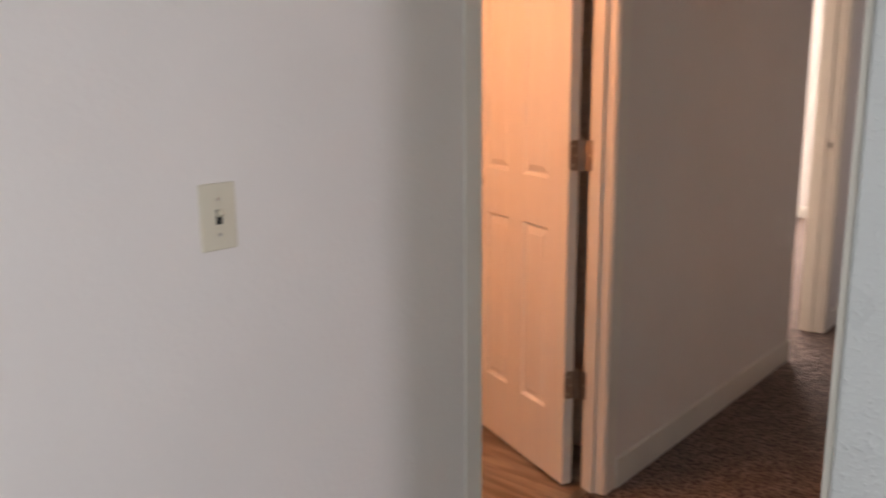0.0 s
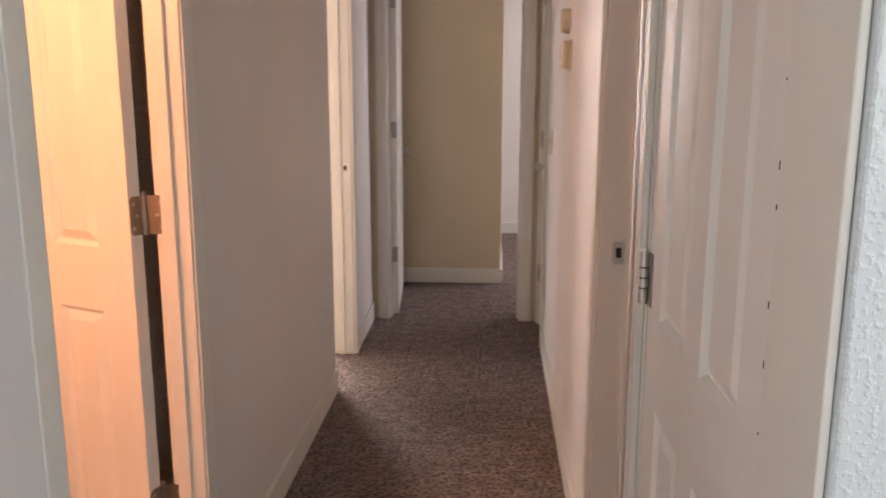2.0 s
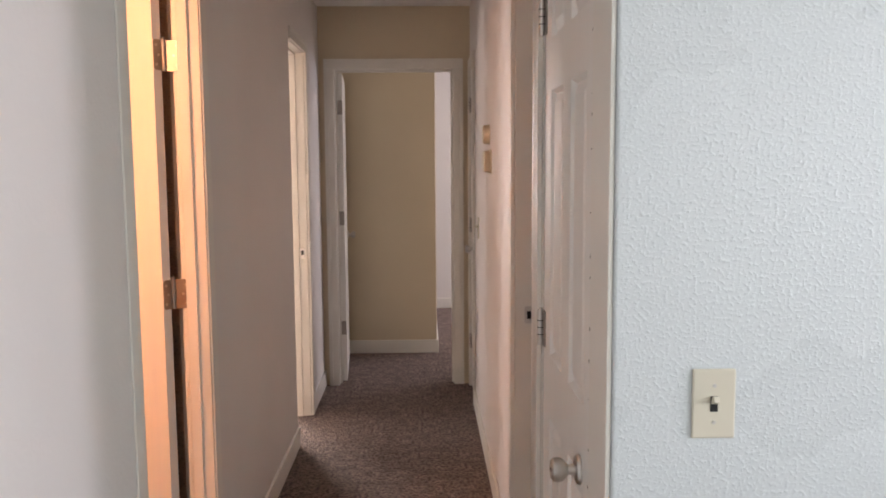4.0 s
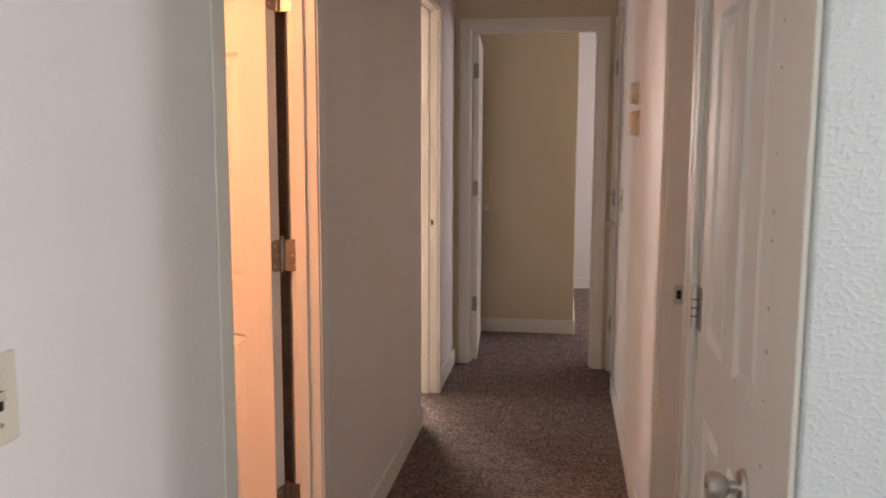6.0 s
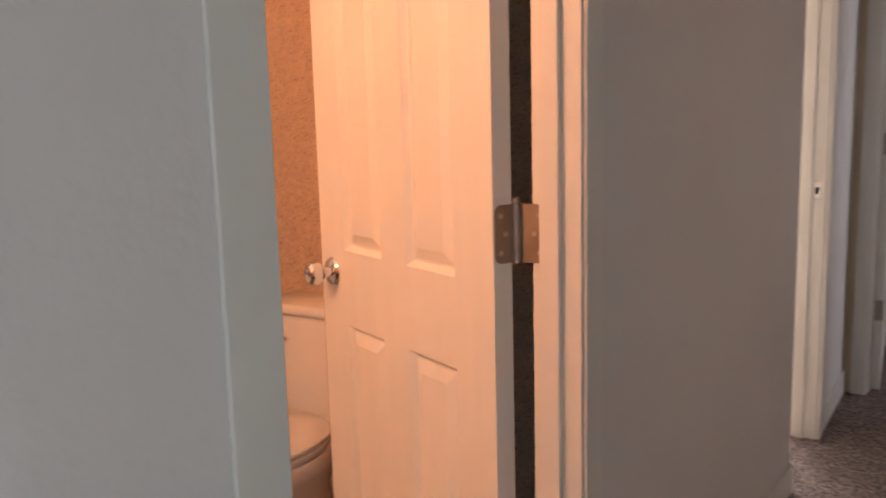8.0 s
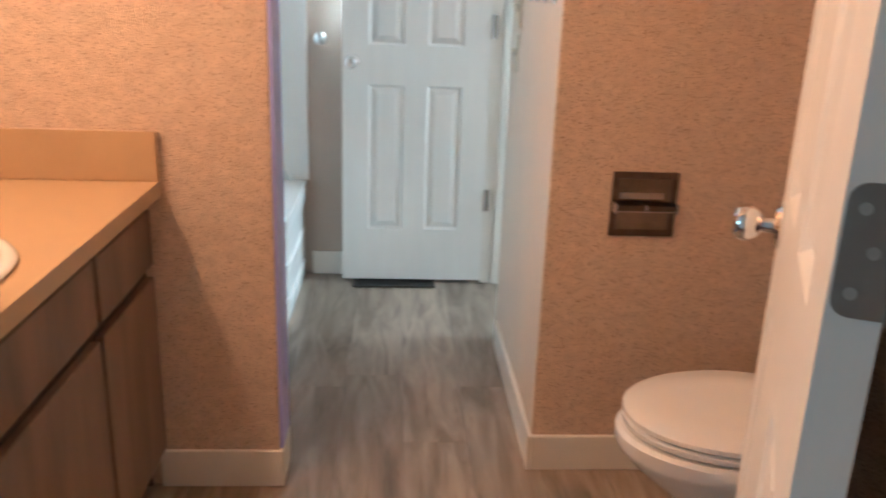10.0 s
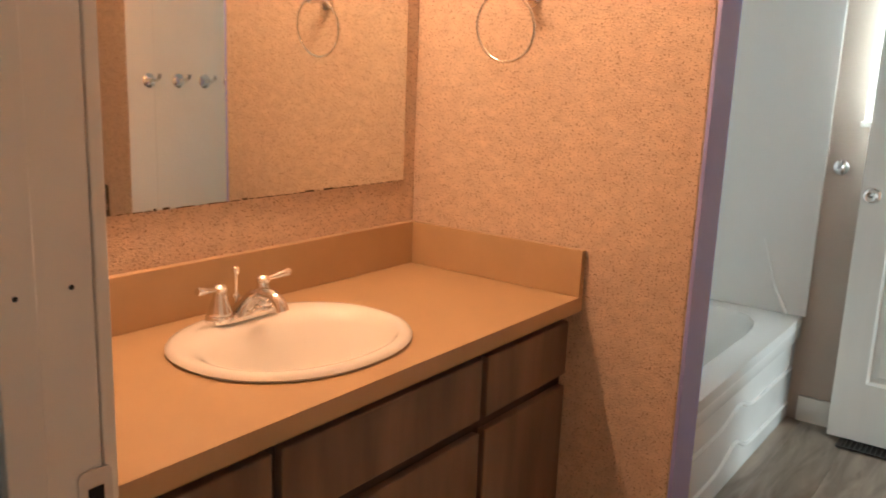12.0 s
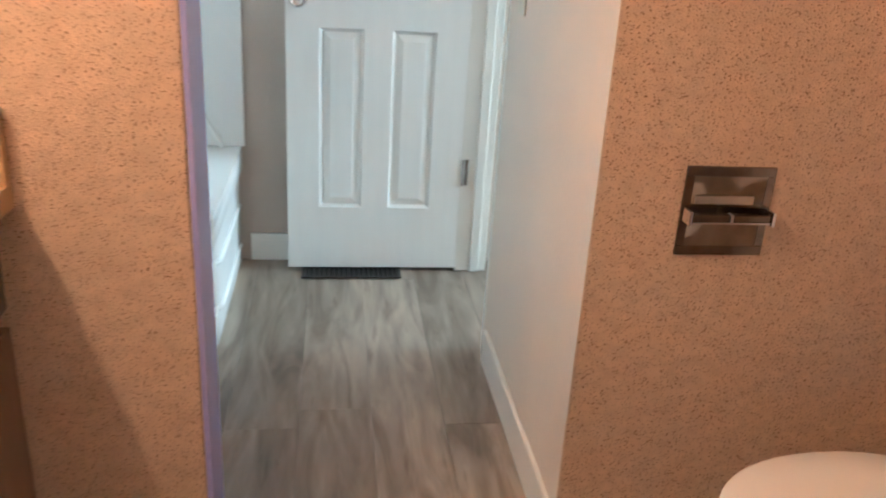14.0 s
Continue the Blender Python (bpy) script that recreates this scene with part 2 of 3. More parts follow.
def ring_slab(x0, x1, y0, y1, z0, z1, cx, cy, rx, ry, power=2.0, n=64):
    """A slab with an oval hole."""
    bm = bmesh.new()
    angles = [6.28318531 * i / n for i in range(n)]
    for px, py in ((x0, y0), (x1, y0), (x1, y1), (x0, y1)):
        a = math.atan2(py - cy, px - cx) % 6.28318531
        k = min(range(len(angles)), key=lambda i: abs(angles[i] - a))
        angles[k] = a
    outer, inner = [], []
    for a in angles:
        c, s = math.cos(a), math.sin(a)
        k = min(((x1 if c > 0 else x0) - cx) / c if abs(c) > 1e-9 else 9e9, ((y1 if s > 0 else y0) - cy) / s if abs(s) > 1e-9 else 9e9)
        outer.append((cx + k * c, cy + k * s))
        h = (abs(c / rx) ** power + abs(s / ry) ** power) ** (-1 / power)
        inner.append((cx + h * c, cy + h * s))
    lay = [[bm.verts.new((x, y, z)) for x, y in pts] for pts, z in ((outer, z1), (inner, z1), (inner, z0), (outer, z0))]
    m = len(angles)
    for j in range(4):
        a, b = lay[j], lay[(j + 1) % 4]
        for i in range(m):
            bm.faces.new((a[i], a[(i + 1) % m], b[(i + 1) % m], b[i]))
    return bm


# ---- doors, casings, fittings ----
def door_slab(w, h, t=0.035):
    """Six-panel leaf: hinge edge at x 0, thickness along +y."""
    st, mid = 0.105 if w > 0.55 else 0.08, 0.09 if w > 0.55 else 0.06
    pw = (w - 2 * st - mid) / 2
    xs = [0, st, st + pw, st + pw + mid, w - st, w]
    zs = [0, 0.22, 0.812, 0.965, 1.60, 1.72, h - 0.11, h]
    bm = bmesh.new()
    grid = [[[bm.verts.new((x, y, z)) for z in zs] for x in xs] for y in (0, t)]
    panels = []
    for k in (0, 1):
        for i in range(len(xs) - 1):
            for j in range(len(zs) - 1):
                g = grid[k]
                f = [g[i][j], g[i + 1][j], g[i + 1][j + 1], g[i][j + 1]]
                f = bm.faces.new(f if k == 0 else f[::-1])
                if i in (1, 3) and j in (1, 3, 5):
                    panels.append(f)
    nx, nz = len(xs) - 1, len(zs) - 1
    a, b = grid
    for i in range(nx):
        bm.faces.new((a[i][0], b[i][0], b[i + 1][0], a[i + 1][0]))
        bm.faces.new((a[i][nz], a[i + 1][nz], b[i + 1][nz], b[i][nz]))
    for j in range(nz):
        bm.faces.new((a[0][j], a[0][j + 1], b[0][j + 1], b[0][j]))
        bm.faces.new((a[nx][j], b[nx][j], b[nx][j + 1], a[nx][j + 1]))
    bm.normal_update()
    bmesh.ops.inset_individual(bm, faces=panels, thickness=0.013, depth=-0.011)
    bmesh.ops.inset_individual(bm, faces=panels, thickness=0.006, depth=0)
    bmesh.ops.inset_individual(bm, faces=panels, thickness=0.030, depth=0.009)
    return bm


def knob(parent, x, y, z, side, mat, lock=True):
    """Round knob on the face y, standing out along side (-1 or 1)."""
    m = pose(x, y, z, -90 * side)
    k = part("door_handle", lathe([(0.029, 0), (0.030, 0.004), (0.026, 0.009), (0.011, 0.012), (0.010, 0.024), (0.017, 0.029), (0.0225, 0.036), (0.0245, 0.045), (0.0225, 0.054), (0.017, 0.058), (0.015, 0.0565), (0.004, 0.056)], m, 28), mat, parent, "round metal door knob", True)
    if lock:
        part("lock_button", boxes((x - 0.007, x + 0.007, min(y + side * 0.052, y + side * 0.059), max(y + side * 0.052, y + side * 0.059), z - 0.002, z + 0.002)), STEEL, k)
    return k


def rounded_plate(cx, cz, w, h, y0, y1, r, side):
    """Plate in the xz plane, rounded on the corners at the given side (-1, 1) or both (0)."""
    pts = []
    for sx, sz, a0 in ((1, 1, 0), (-1, 1, 90), (-1, -1, 180), (1, -1, 270)):
        rr = r if side in (0, sx) else 0.0005
        for k in range(5):
            a = radians(a0 + 22.5 * k)
            pts.append((cx + sx * (w / 2 - rr) + rr * math.cos(a), cz + sz * (h / 2 - rr) + rr * math.sin(a)))
    bm = bmesh.new()
    lo = [bm.verts.new((x, y0, z)) for x, z in pts]
    hi = [bm.verts.new((x, y1, z)) for x, z in pts]
    bm.faces.new(lo)
    bm.faces.new(hi[::-1])
    for i in range(len(pts)):
        bm.faces.new((lo[i], lo[(i + 1) % len(pts)], hi[(i + 1) % len(pts)], hi[i]))
    return bm


def trim_parts(root, name, items, axis):
    for nm, (a, b, c, d, e, f) in items:
        it = (a, b, c, d, e, f) if axis == "x" else (c, d, a, b, e, f)
        part(nm, boxes(it, bevel=0.0018), TRIM, root)


def casing(name, plane, axis, side, a0, a1, top, width=0.062, proud=0.014, sides=(True, True), flat=False):
    """Door casing on a wall plane. axis 'x': the wall plane is x=plane and the opening runs a0..a1 along y; side: the way it stands out."""
    root = thing(name, 0, 0, 0, "white painted wooden door casing on the wall", "door casing", kind="structure")
    items, i0, k = [], 0.005, width * (0.995 if flat else 0.6)

    def put(nm, u0, u1, z0, z1, d):
        lo, hi = sorted((plane + side * 0.0005, plane + side * d))
        items.append((nm, (lo, hi, u0, u1, z0, z1)))

    e0 = a0 - i0 - (width if sides[0] else 0)
    e1 = a1 + i0 + (width if sides[1] else 0)
    if sides[0]:
        put("casing_leg", a0 - i0 - k, a0 - i0, 0, top + i0, proud * 0.95)
        put("casing_edge", e0, a0 - i0 - k - 0.0004, 0, top + i0, proud)
    if sides[1]:
        put("casing_leg", a1 + i0, a1 + i0 + k, 0, top + i0, proud * 0.95)
        put("casing_edge", a1 + i0 + k + 0.0004, e1, 0, top + i0, proud)
    put("casing_head", e0, e1, top + i0 + 0.0004, top + i0 + k, proud * 0.95)
    put("casing_edge", e0, e1, top + i0 + k + 0.0004, top + i0 + width, proud)
    if flat:
        items = [it for it in items if it[0] != "casing_edge"]
    trim_parts(root, name, items, axis)
    return root


def jambs(name, axis, p0, p1, a0, a1, top, stop=None, near=True, far=None):
    """Lining of an opening between the wall faces p0 and p1."""
    root = thing(name, 0, 0, 0, "white painted wooden door jamb lining the opening", "door jamb", kind="structure")
    t = 0.019
    n0 = a0 + t if near else a0
    items = [("jamb", (p0 if far is None else far, p1, a1 - t, a1, 0, top - (0 if far is None else t + 0.0003))), ("head_jamb", (p0, p1, n0 + 0.0003, a1 - t - 0.0003, top - t, top))]
    if near:
        items.append(("jamb", (p0, p1, a0, n0, 0, top)))
    if stop is not None:
        items += [("door_stop", (stop, stop + 0.032, a1 - t - 0.011, a1 - t - 0.0003, 0, top - t)), ("door_stop", (stop, stop + 0.032, n0 + 0.012, a1 - t - 0.012, top - t - 0.011, top - t - 0.0003))]
        if near:
            items.append(("door_stop", (stop, stop + 0.032, n0 + 0.0003, n0 + 0.011, 0, top - t)))
    trim_parts(root, name, items, axis)
    return root


# ---- floors, ceilings, walls ----
T = 0.115
H = 2.42
solid("floor_hall", boxes((-3.7, 3.3, 2.1, 7.0, -0.05, 0), (-0.05, 4.2, -4.2, 2.1, -0.05, 0)), CARPET, "brown cut-pile carpet", "carpet")
solid("ceiling", boxes((-3.8, 4.2, -4.2, 7.0, H, H + 0.1)), CEIL, "white textured ceiling", "ceiling")
DOORTOP = 2.03
B0, B1 = 0.603, 1.215      # bathroom doorway
L0, L1 = 2.865, 3.375      # bedroom opening
G = 0.0195                 # room for the lining in each opening
bm = boxes((-T, 0, -4.2, B0 - G, 0, H), (-0.080, 0, B1 + G, 1.30, 0, DOORTOP + G), (-T, 0, B1 + G, 1.30, DOORTOP + G, H), (-T, 0, 1.30, L0, 0, H), (-T, 0, L1 + G, 6.9, 0, H), (-T, 0, B0 - G, B1 + G, DOORTOP + G, H), (-T, 0, L0, L1 + G, DOORTOP + 0.02 + G, H))
solid("wall_west", bm, WALL, "off-white painted wall along the hallway", "wall")
W = 0.955
C0, C1 = 0.150, 0.79       # closet doorway
R0, R1 = 0.90, 1.425       # side doorway
E0, E1 = 3.57, 3.97        # linen closet doorway
bm = boxes((W, W + T, 0.1205, C0 - G, 0, H), (W, W + T, C1 + G, R0 - G, 0, H), (W, W + T, R1 + G, E0 - G, 0, H), (W, W + T, E1 + G, 4.14, 0, H),
           (W, W + T, C0 - G, C1 + G, DOORTOP + G, H), (W, W + T, R0 - G, R1 + G, DOORTOP + G, H), (W, W + T, E0 - G, E1 + G, DOORTOP + G, H))
solid("wall_east", bm, WALL, "off-white painted wall along the hallway", "wall")
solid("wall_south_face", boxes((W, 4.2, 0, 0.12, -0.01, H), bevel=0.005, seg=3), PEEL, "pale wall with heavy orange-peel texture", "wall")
N0, N1 = 0.10, 0.845       # end doorway
solid("wall_north", boxes((0, N0 - G, 4.03, 4.14, 0, H), (N1 + G, W, 4.03, 4.14, 0, H), (N0 - G, N1 + G, 4.03, 4.14, DOORTOP + G, H), (W, 3.3, 4.14, 4.24, 0, H)), BEIGE, "beige painted wall closing the hallway", "wall")
solid("wall_bedroom_closet", boxes((0, 0.748, 4.94, 6.0, 0, H), bevel=0.008), BEIGE, "beige painted closet wall in the bedroom", "wall")
solid("wall_bedroom_far", boxes((-3.8, -3.3, 6.88, 7.0, 0, H), (-1.6, 3.3, 6.88, 7.0, 0, H), (-3.3, -1.6, 6.88, 7.0, 0, 0.8), (-3.3, -1.6, 6.88, 7.0, 2.1, H)), WALL, "pale painted far bedroom wall", "wall")
bm = boxes((3.1, 3.2, 4.24, 5.15, 0, H), (3.1, 3.2, 6.65, 6.88, 0, H), (3.1, 3.2, 5.15, 6.65, 0, 0.85), (3.1, 3.2, 5.15, 6.65, 2.05, H))
solid("wall_bedroom_east", bm, WALL, "pale painted bedroom wall", "wall")
bm = boxes((-3.6, -3.5, 2.02, 3.05, 0, H), (-3.6, -3.5, 3.92, 6.88, 0, H), (-3.6, -3.5, 3.05, 3.92, 0, 0.8), (-3.6, -3.5, 3.05, 3.92, 2.2, H))
solid("wall_bedroom_west", bm, WALL, "pale painted bedroom wall", "wall")
bm = boxes((0, 2.2, -4.2, -4.1, 0, H), (3.6, 4.2, -4.2, -4.1, 0, H), (2.2, 3.6, -4.2, -4.1, 0, 0.8), (2.2, 3.6, -4.2, -4.1, 2.2, H), (4.1, 4.2, -4.1, -3.7, 0, H), (4.1, 4.2, -0.83, 0, 0, H), (4.1, 4.2, -1.7, -1.27, 0, H), (4.1, 4.2, -3.7, -1.7, 0, 0.85), (4.1, 4.2, -3.7, -1.7, 2.15, H), (4.1, 4.2, -1.27, -0.83, 0, 0.85), (4.1, 4.2, -1.27, -0.83, 2.15, H))
solid("wall_living", bm, WALL, "off-white painted living room wall", "wall")
solid("wall_side_room", boxes((W + T, 3.2, 0.82, 0.86, 0, H), (W + T, 3.2, 2.5, 2.6, 0, H), (3.1, 3.2, 0.12, 4.14, 0, H), (W + T, 3.1, 3.45, 3.5, 0, H)), WALL, "off-white painted wall of the side room", "wall")

# bathroom shell
BB0 = 0.101
PX, PT = -1.457, 0.125     # partition face and thickness
BY = -0.137                # mirror wall
QY = 1.260                 # passage wall
TX = -1.532                # paper-holder wall
FX = -3.055                # far wall
TY = 2.03                  # wall behind the toilet
lin = boxes((-T - 0.004, -T - 0.0005, BY, B0 - 0.075, 0, H), (-T - 0.004, -T - 0.0005, 1.301, TY, 0, H), (-T - 0.004, -T - 0.0005, B0 - 0.075, B1 + 0.075, DOORTOP + 0.075, H))
solid("wall_bath_east", lin, PAPER, "tan speckled wallpaper beside the bathroom door", "wall")
solid("wall_bath_mirror", boxes((PX - PT, -T, BY - 0.1, BY, 0, H)), PAPER, "tan speckled wallpaper behind the vanity mirror", "wall")
solid("partition", boxes((PX - PT, PX, BY, 0.618, 0, H), bevel=0.004), PAPER, "tan speckled wallpapered partition beside the vanity", "wall")
solid("wall_bath_toilet", boxes((TX - 0.1, -T, TY, TY + 0.08, 0, H)), PAPER, "tan speckled wallpaper behind the toilet", "wall")
# Unseen block and soffit, added so that no lamp light reaches the hinge gap.
solid("bath_door_light_block", boxes((-0.74, -T - 0.0045, 1.478, TY - 0.0005, 0, H), (-0.74, -T - 0.0045, 1.235, 1.4775, 2.022, H)), PAPER, "wallpapered block and soffit added to keep the door gap dark", "wall")
K0, K1 = -2.955, -2.375    # second bathroom doorway
bm = boxes((K1 + G, TX - 0.11, QY, QY + 0.11, 0, H), (K0 - G, K1 + G, QY, QY + 0.11, DOORTOP + G, H), (FX, K0 - G, QY, QY + 0.11, 0, H), bevel=0.004)
solid("wall_bath_holder", boxes((TX - 0.1095, TX, QY, TY, 0, H), bevel=0.004), PAPER, "tan speckled wallpapered wall beside the toilet", "wall")
solid("wall_bath_passage", bm, CREAM, "smooth cream painted passage wall in the bathroom", "wall")
solid("wall_bath_passage_end", boxes((TX - 0.1105, TX - 0.0003, QY - 0.0022, QY - 0.0003, 0, H)), CREAM, "smooth cream painted end of the passage wall", "wall")
V0, V1, VZ0, VZ1 = 0.64, 1.262, 1.16, 1.92
bm = boxes((FX - 0.1, FX, -0.4, V0, 0, H), (FX - 0.1, FX, V1, QY + 0.9, 0, H), (FX - 0.1, FX, V0, V1, 0, VZ0), (FX - 0.1, FX, V0, V1, VZ1, H))
solid("wall_bath_far", bm, TAUPE, "smooth taupe painted wall with a small window", "wall")
solid("wall_bath_tub", boxes((FX, PX - PT, -0.40, -0.30, 0, H)), PAPER, "tan wallpapered wall behind the tub", "wall")

# Lavender base holds the cool daylight tint on the partition's end face.
TRIMBLUE = material("sky_tinted_trim_paint", (0.38, 0.40, 0.84), 0.4, vary=0.03, scale=6)
solid("trim", boxes((PX - PT + 0.001, PX - 0.001, 0.6185, 0.628, BB0, H - 0.001), bevel=0.002), TRIMBLUE, "partition end trim with a cool daylight tint painted in", "trim")
# baseboards
BB, BT = 0.10, 0.012


def baseboard(x0, x1, y0, y1):
    solid("baseboard", boxes((x0, x1, y0, y1, 0, BB), bevel=0.003), TRIM, "white painted wooden baseboard along the wall", "baseboard")


for r in ((0, BT, -4.1, B0 - 0.07), (0, BT, B1 + 0.07, L0), (0, BT, L1 + 0.07, 4.03), (W - BT, W, R1 + 0.07, E0 - 0.07), 
          (W + 0.012, 4.1, -BT, 0), (0, 0.748 + BT, 4.94 - BT, 4.94), (0.748, 0.748 + BT, 4.94, 6.0), (-3.5, -T, 6.88 - BT, 6.88), (0, 3.1, 6.88 - BT, 6.88),
          (PX, PX + BT, 0.33, 0.618), (PX - PT + 0.01, PX + BT, 0.618, 0.618 + BT), (TX, TX + BT, QY + 0.0005, TY), (K1 + 0.068, TX + BT, QY - BT, QY), (FX, FX + BT, 0.545, QY), (TX + BT, -0.741, TY - BT, TY)):
    baseboard(*r)

# door linings and casings
jambs("door_jamb_bath", "x", -T, 0, B0 - 0.019, B1 + 0.019, DOORTOP + 0.019, stop=-0.064, far=-0.080)
casing("door_casing_bath", 0, "x", 1, B0, B1, DOORTOP, flat=True, proud=0.006)
casing("door_casing_bath_inner", -T - 0.004, "x", -1, B0, B1, DOORTOP, sides=(True, False))
jambs("door_jamb_bedroom", "x", -T, 0, L0 + 0.0005, L1 + 0.019, DOORTOP + 0.039, stop=-0.078, near=False)
casing("door_casing_bedroom", 0, "x", 1, L0, L1, DOORTOP + 0.02, sides=(False, True))
jambs("door_jamb_closet", "x", W, W + T, C0 - 0.019, C1 + 0.019, DOORTOP + 0.019, stop=W + 0.04)
casing("door_casing_closet", W, "x", -1, C0, C1, DOORTOP, sides=(False, True))
board = solid("trim", boxes((W - 0.009, W - 0.0005, 0.006, C0 - 0.005, 0, DOORTOP + 0.004), bevel=0.002), TRIM, "flat white painted board between the closet door and the corner", "trim")
rnd = random.Random(7)
bm = bmesh.new()
for i in range(16):
    cz = 0.82 + 0.07 * i + rnd.uniform(-0.03, 0.03)
    hz = rnd.uniform(0.0008, 0.0045)
    add_box(bm, W - 0.0096, W - 0.0085, C0 - 0.0066 - rnd.uniform(0, 0.001), C0 - 0.0052, cz - hz, cz + hz)
part("paint_chips", bm, DIRT, board, "dark chips along the painted edge")
jambs("door_jamb_side", "x", W, W + T, R0 - 0.019, R1 + 0.019, DOORTOP + 0.019, stop=W + 0.070)
casing("door_casing_side", W, "x", -1, R0, R1, DOORTOP, width=0.055)
jambs("door_jamb_linen", "x", W, W + T, E0 - 0.019, E1 + 0.019, DOORTOP + 0.019, stop=W + 0.04)
casing("door_casing_linen", W, "x", -1, E0, E1, DOORTOP, width=0.045)
jambs("door_jamb_end", "y", 4.03, 4.14, N0 - 0.019, N1 + 0.019, DOORTOP + 0.019, stop=4.07)
casing("door_casing_end", 4.03, "y", -1, N0, N1, DOORTOP)
# the passage opening is cased on its hinge side alone
jambs("door_jamb_passage", "y", QY, QY + 0.11, K0 - 0.019, K1 + 0.019, DOORTOP + 0.019, stop=QY + 0.05)


def strike(x, y, z, axis):
    s = thing("strike_plate", x, y, z, "small steel strike plate let into a white jamb", "strike plate", rz=0 if axis == "-y" else 180)
    part("plate", rounded_plate(0, 0, 0.030, 0.057, -0.0015, 0.0015, 0.006, 0), NICKEL, s)
    part("latch_hole", boxes((-0.007, 0.007, -0.0022, -0.0017, -0.013, 0.013)), DARK, s, "dark latch hole")
    return s


strike(-0.030, L1 + 0.0, 0.945, "-y")
strike(W + 0.048, R1 + 0.0, 0.94, "-y")
strike(-0.107, B0 + 0.0005, 0.908, "+y")

# ---- doors ----
def screw_heads(items, mat, parent, axis):
    bm = bmesh.new()
    for x, y, z in items:
        m = pose(x, y, z, 90 if axis == "y" else 0, 90 if axis == "x" else 0)
        lathe([(0.0042, -0.0008), (0.0042, 0.0008)], m, 10, bm)
    return part("screws", bm, mat, parent, "steel screw heads")


def bath_door():
    px, py = -0.104, 1.209
    d = thing("door_1", px, py, 0, "white six-panel door standing open into the bathroom", "door", rz=157, kind="structure")
    bm = door_slab(0.598, 2.0)
    bmesh.ops.translate(bm, verts=bm.verts, vec=(0.004, 0.006, 0.014))
    part("leaf", bm, DOOR, d)
    knob(d, 0.548, 0.041, 0.93, 1, CHROME)
    knob(d, 0.548, 0.006, 0.93, -1, CHROME)
    part("latch_plate", boxes((0.6021, 0.6034, 0.012, 0.035, 0.902, 0.958)), NICKEL, d)
    inv = d.matrix_basis.inverted()
    for z in (0.345, 1.057, 1.765):
        h = part("hinge", lathe([(0.0065, z - 0.045), (0.0065, z + 0.045)], Matrix(), 14), STEEL, d, "dull steel butt hinge with rounded leaves", True)
        part("pin", lathe([(0.004, z + 0.045), (0.006, z + 0.047), (0.006, z + 0.052), (0.003, z + 0.055)], Matrix(), 12), STEEL, h)
        bm = rounded_plate(0.021, z, 0.036, 0.089, -0.0012, 0.0012, 0.012, 1)
        bmesh.ops.transform(bm, matrix=pose(0.0035, 0, 0, 0, 0, 90), verts=bm.verts)
        part("hinge_leaf", bm, STEEL, h)
        screw_heads([(0.0018, 0.028, z + 0.028), (0.0018, 0.019, z), (0.0018, 0.028, z - 0.028)], NICKEL, h, "x")
        bm = rounded_plate(-0.079, z, 0.044, 0.089, B1 - 0.0025, B1 - 0.0002, 0.012, 1)
        bmesh.ops.transform(bm, matrix=inv, verts=bm.verts)
        part("hinge_leaf", bm, STEEL, h)
        bm = bmesh.new()
        for sx, sz in ((-0.066, 0.028), (-0.075, 0), (-0.066, -0.028)):
            lathe([(0.0042, -0.0008), (0.0042, 0.0008)], inv @ pose(sx, B1 - 0.003, z + sz, 90), 10, bm)
        part("screws", bm, NICKEL, h, "steel screw heads")


def closed_door(name, y0, y1, hz, kz, ky, mat, label):
    d = thing(name, W + 0.004, y1 - 0.003, 0, label, "door", rz=-90, kind="structure")
    bm = door_slab(y1 - y0 - 0.006, 2.0)
    bmesh.ops.translate(bm, verts=bm.verts, vec=(0, 0, 0.014))
    part("leaf", bm, DOOR, d)
    knob(d, y1 - 0.003 - ky, 0, kz, -1, mat)
    for z in hz:
        h = part("hinge", lathe([(0.008, z - 0.045), (0.008, z + 0.045)], pose(0.002, -0.009, 0), 14), NICKEL, d, "bright steel hinge knuckle", True)
        for k in (-0.018, 0.0, 0.018):
            part("knuckle_joint", lathe([(0.0083, z + k - 0.0012), (0.0083, z + k + 0.0012)], pose(0.002, -0.009, 0), 14), DARK, h)
        part("hinge_leaf", boxes((0.009, 0.034, -0.003, 0.0, z - 0.045, z + 0.045)), STEEL, h)
        part("pin", lathe([(0.0035, z + 0.045), (0.005, z + 0.047), (0.003, z + 0.051)], pose(0.002, -0.009, 0), 10), NICKEL, h)


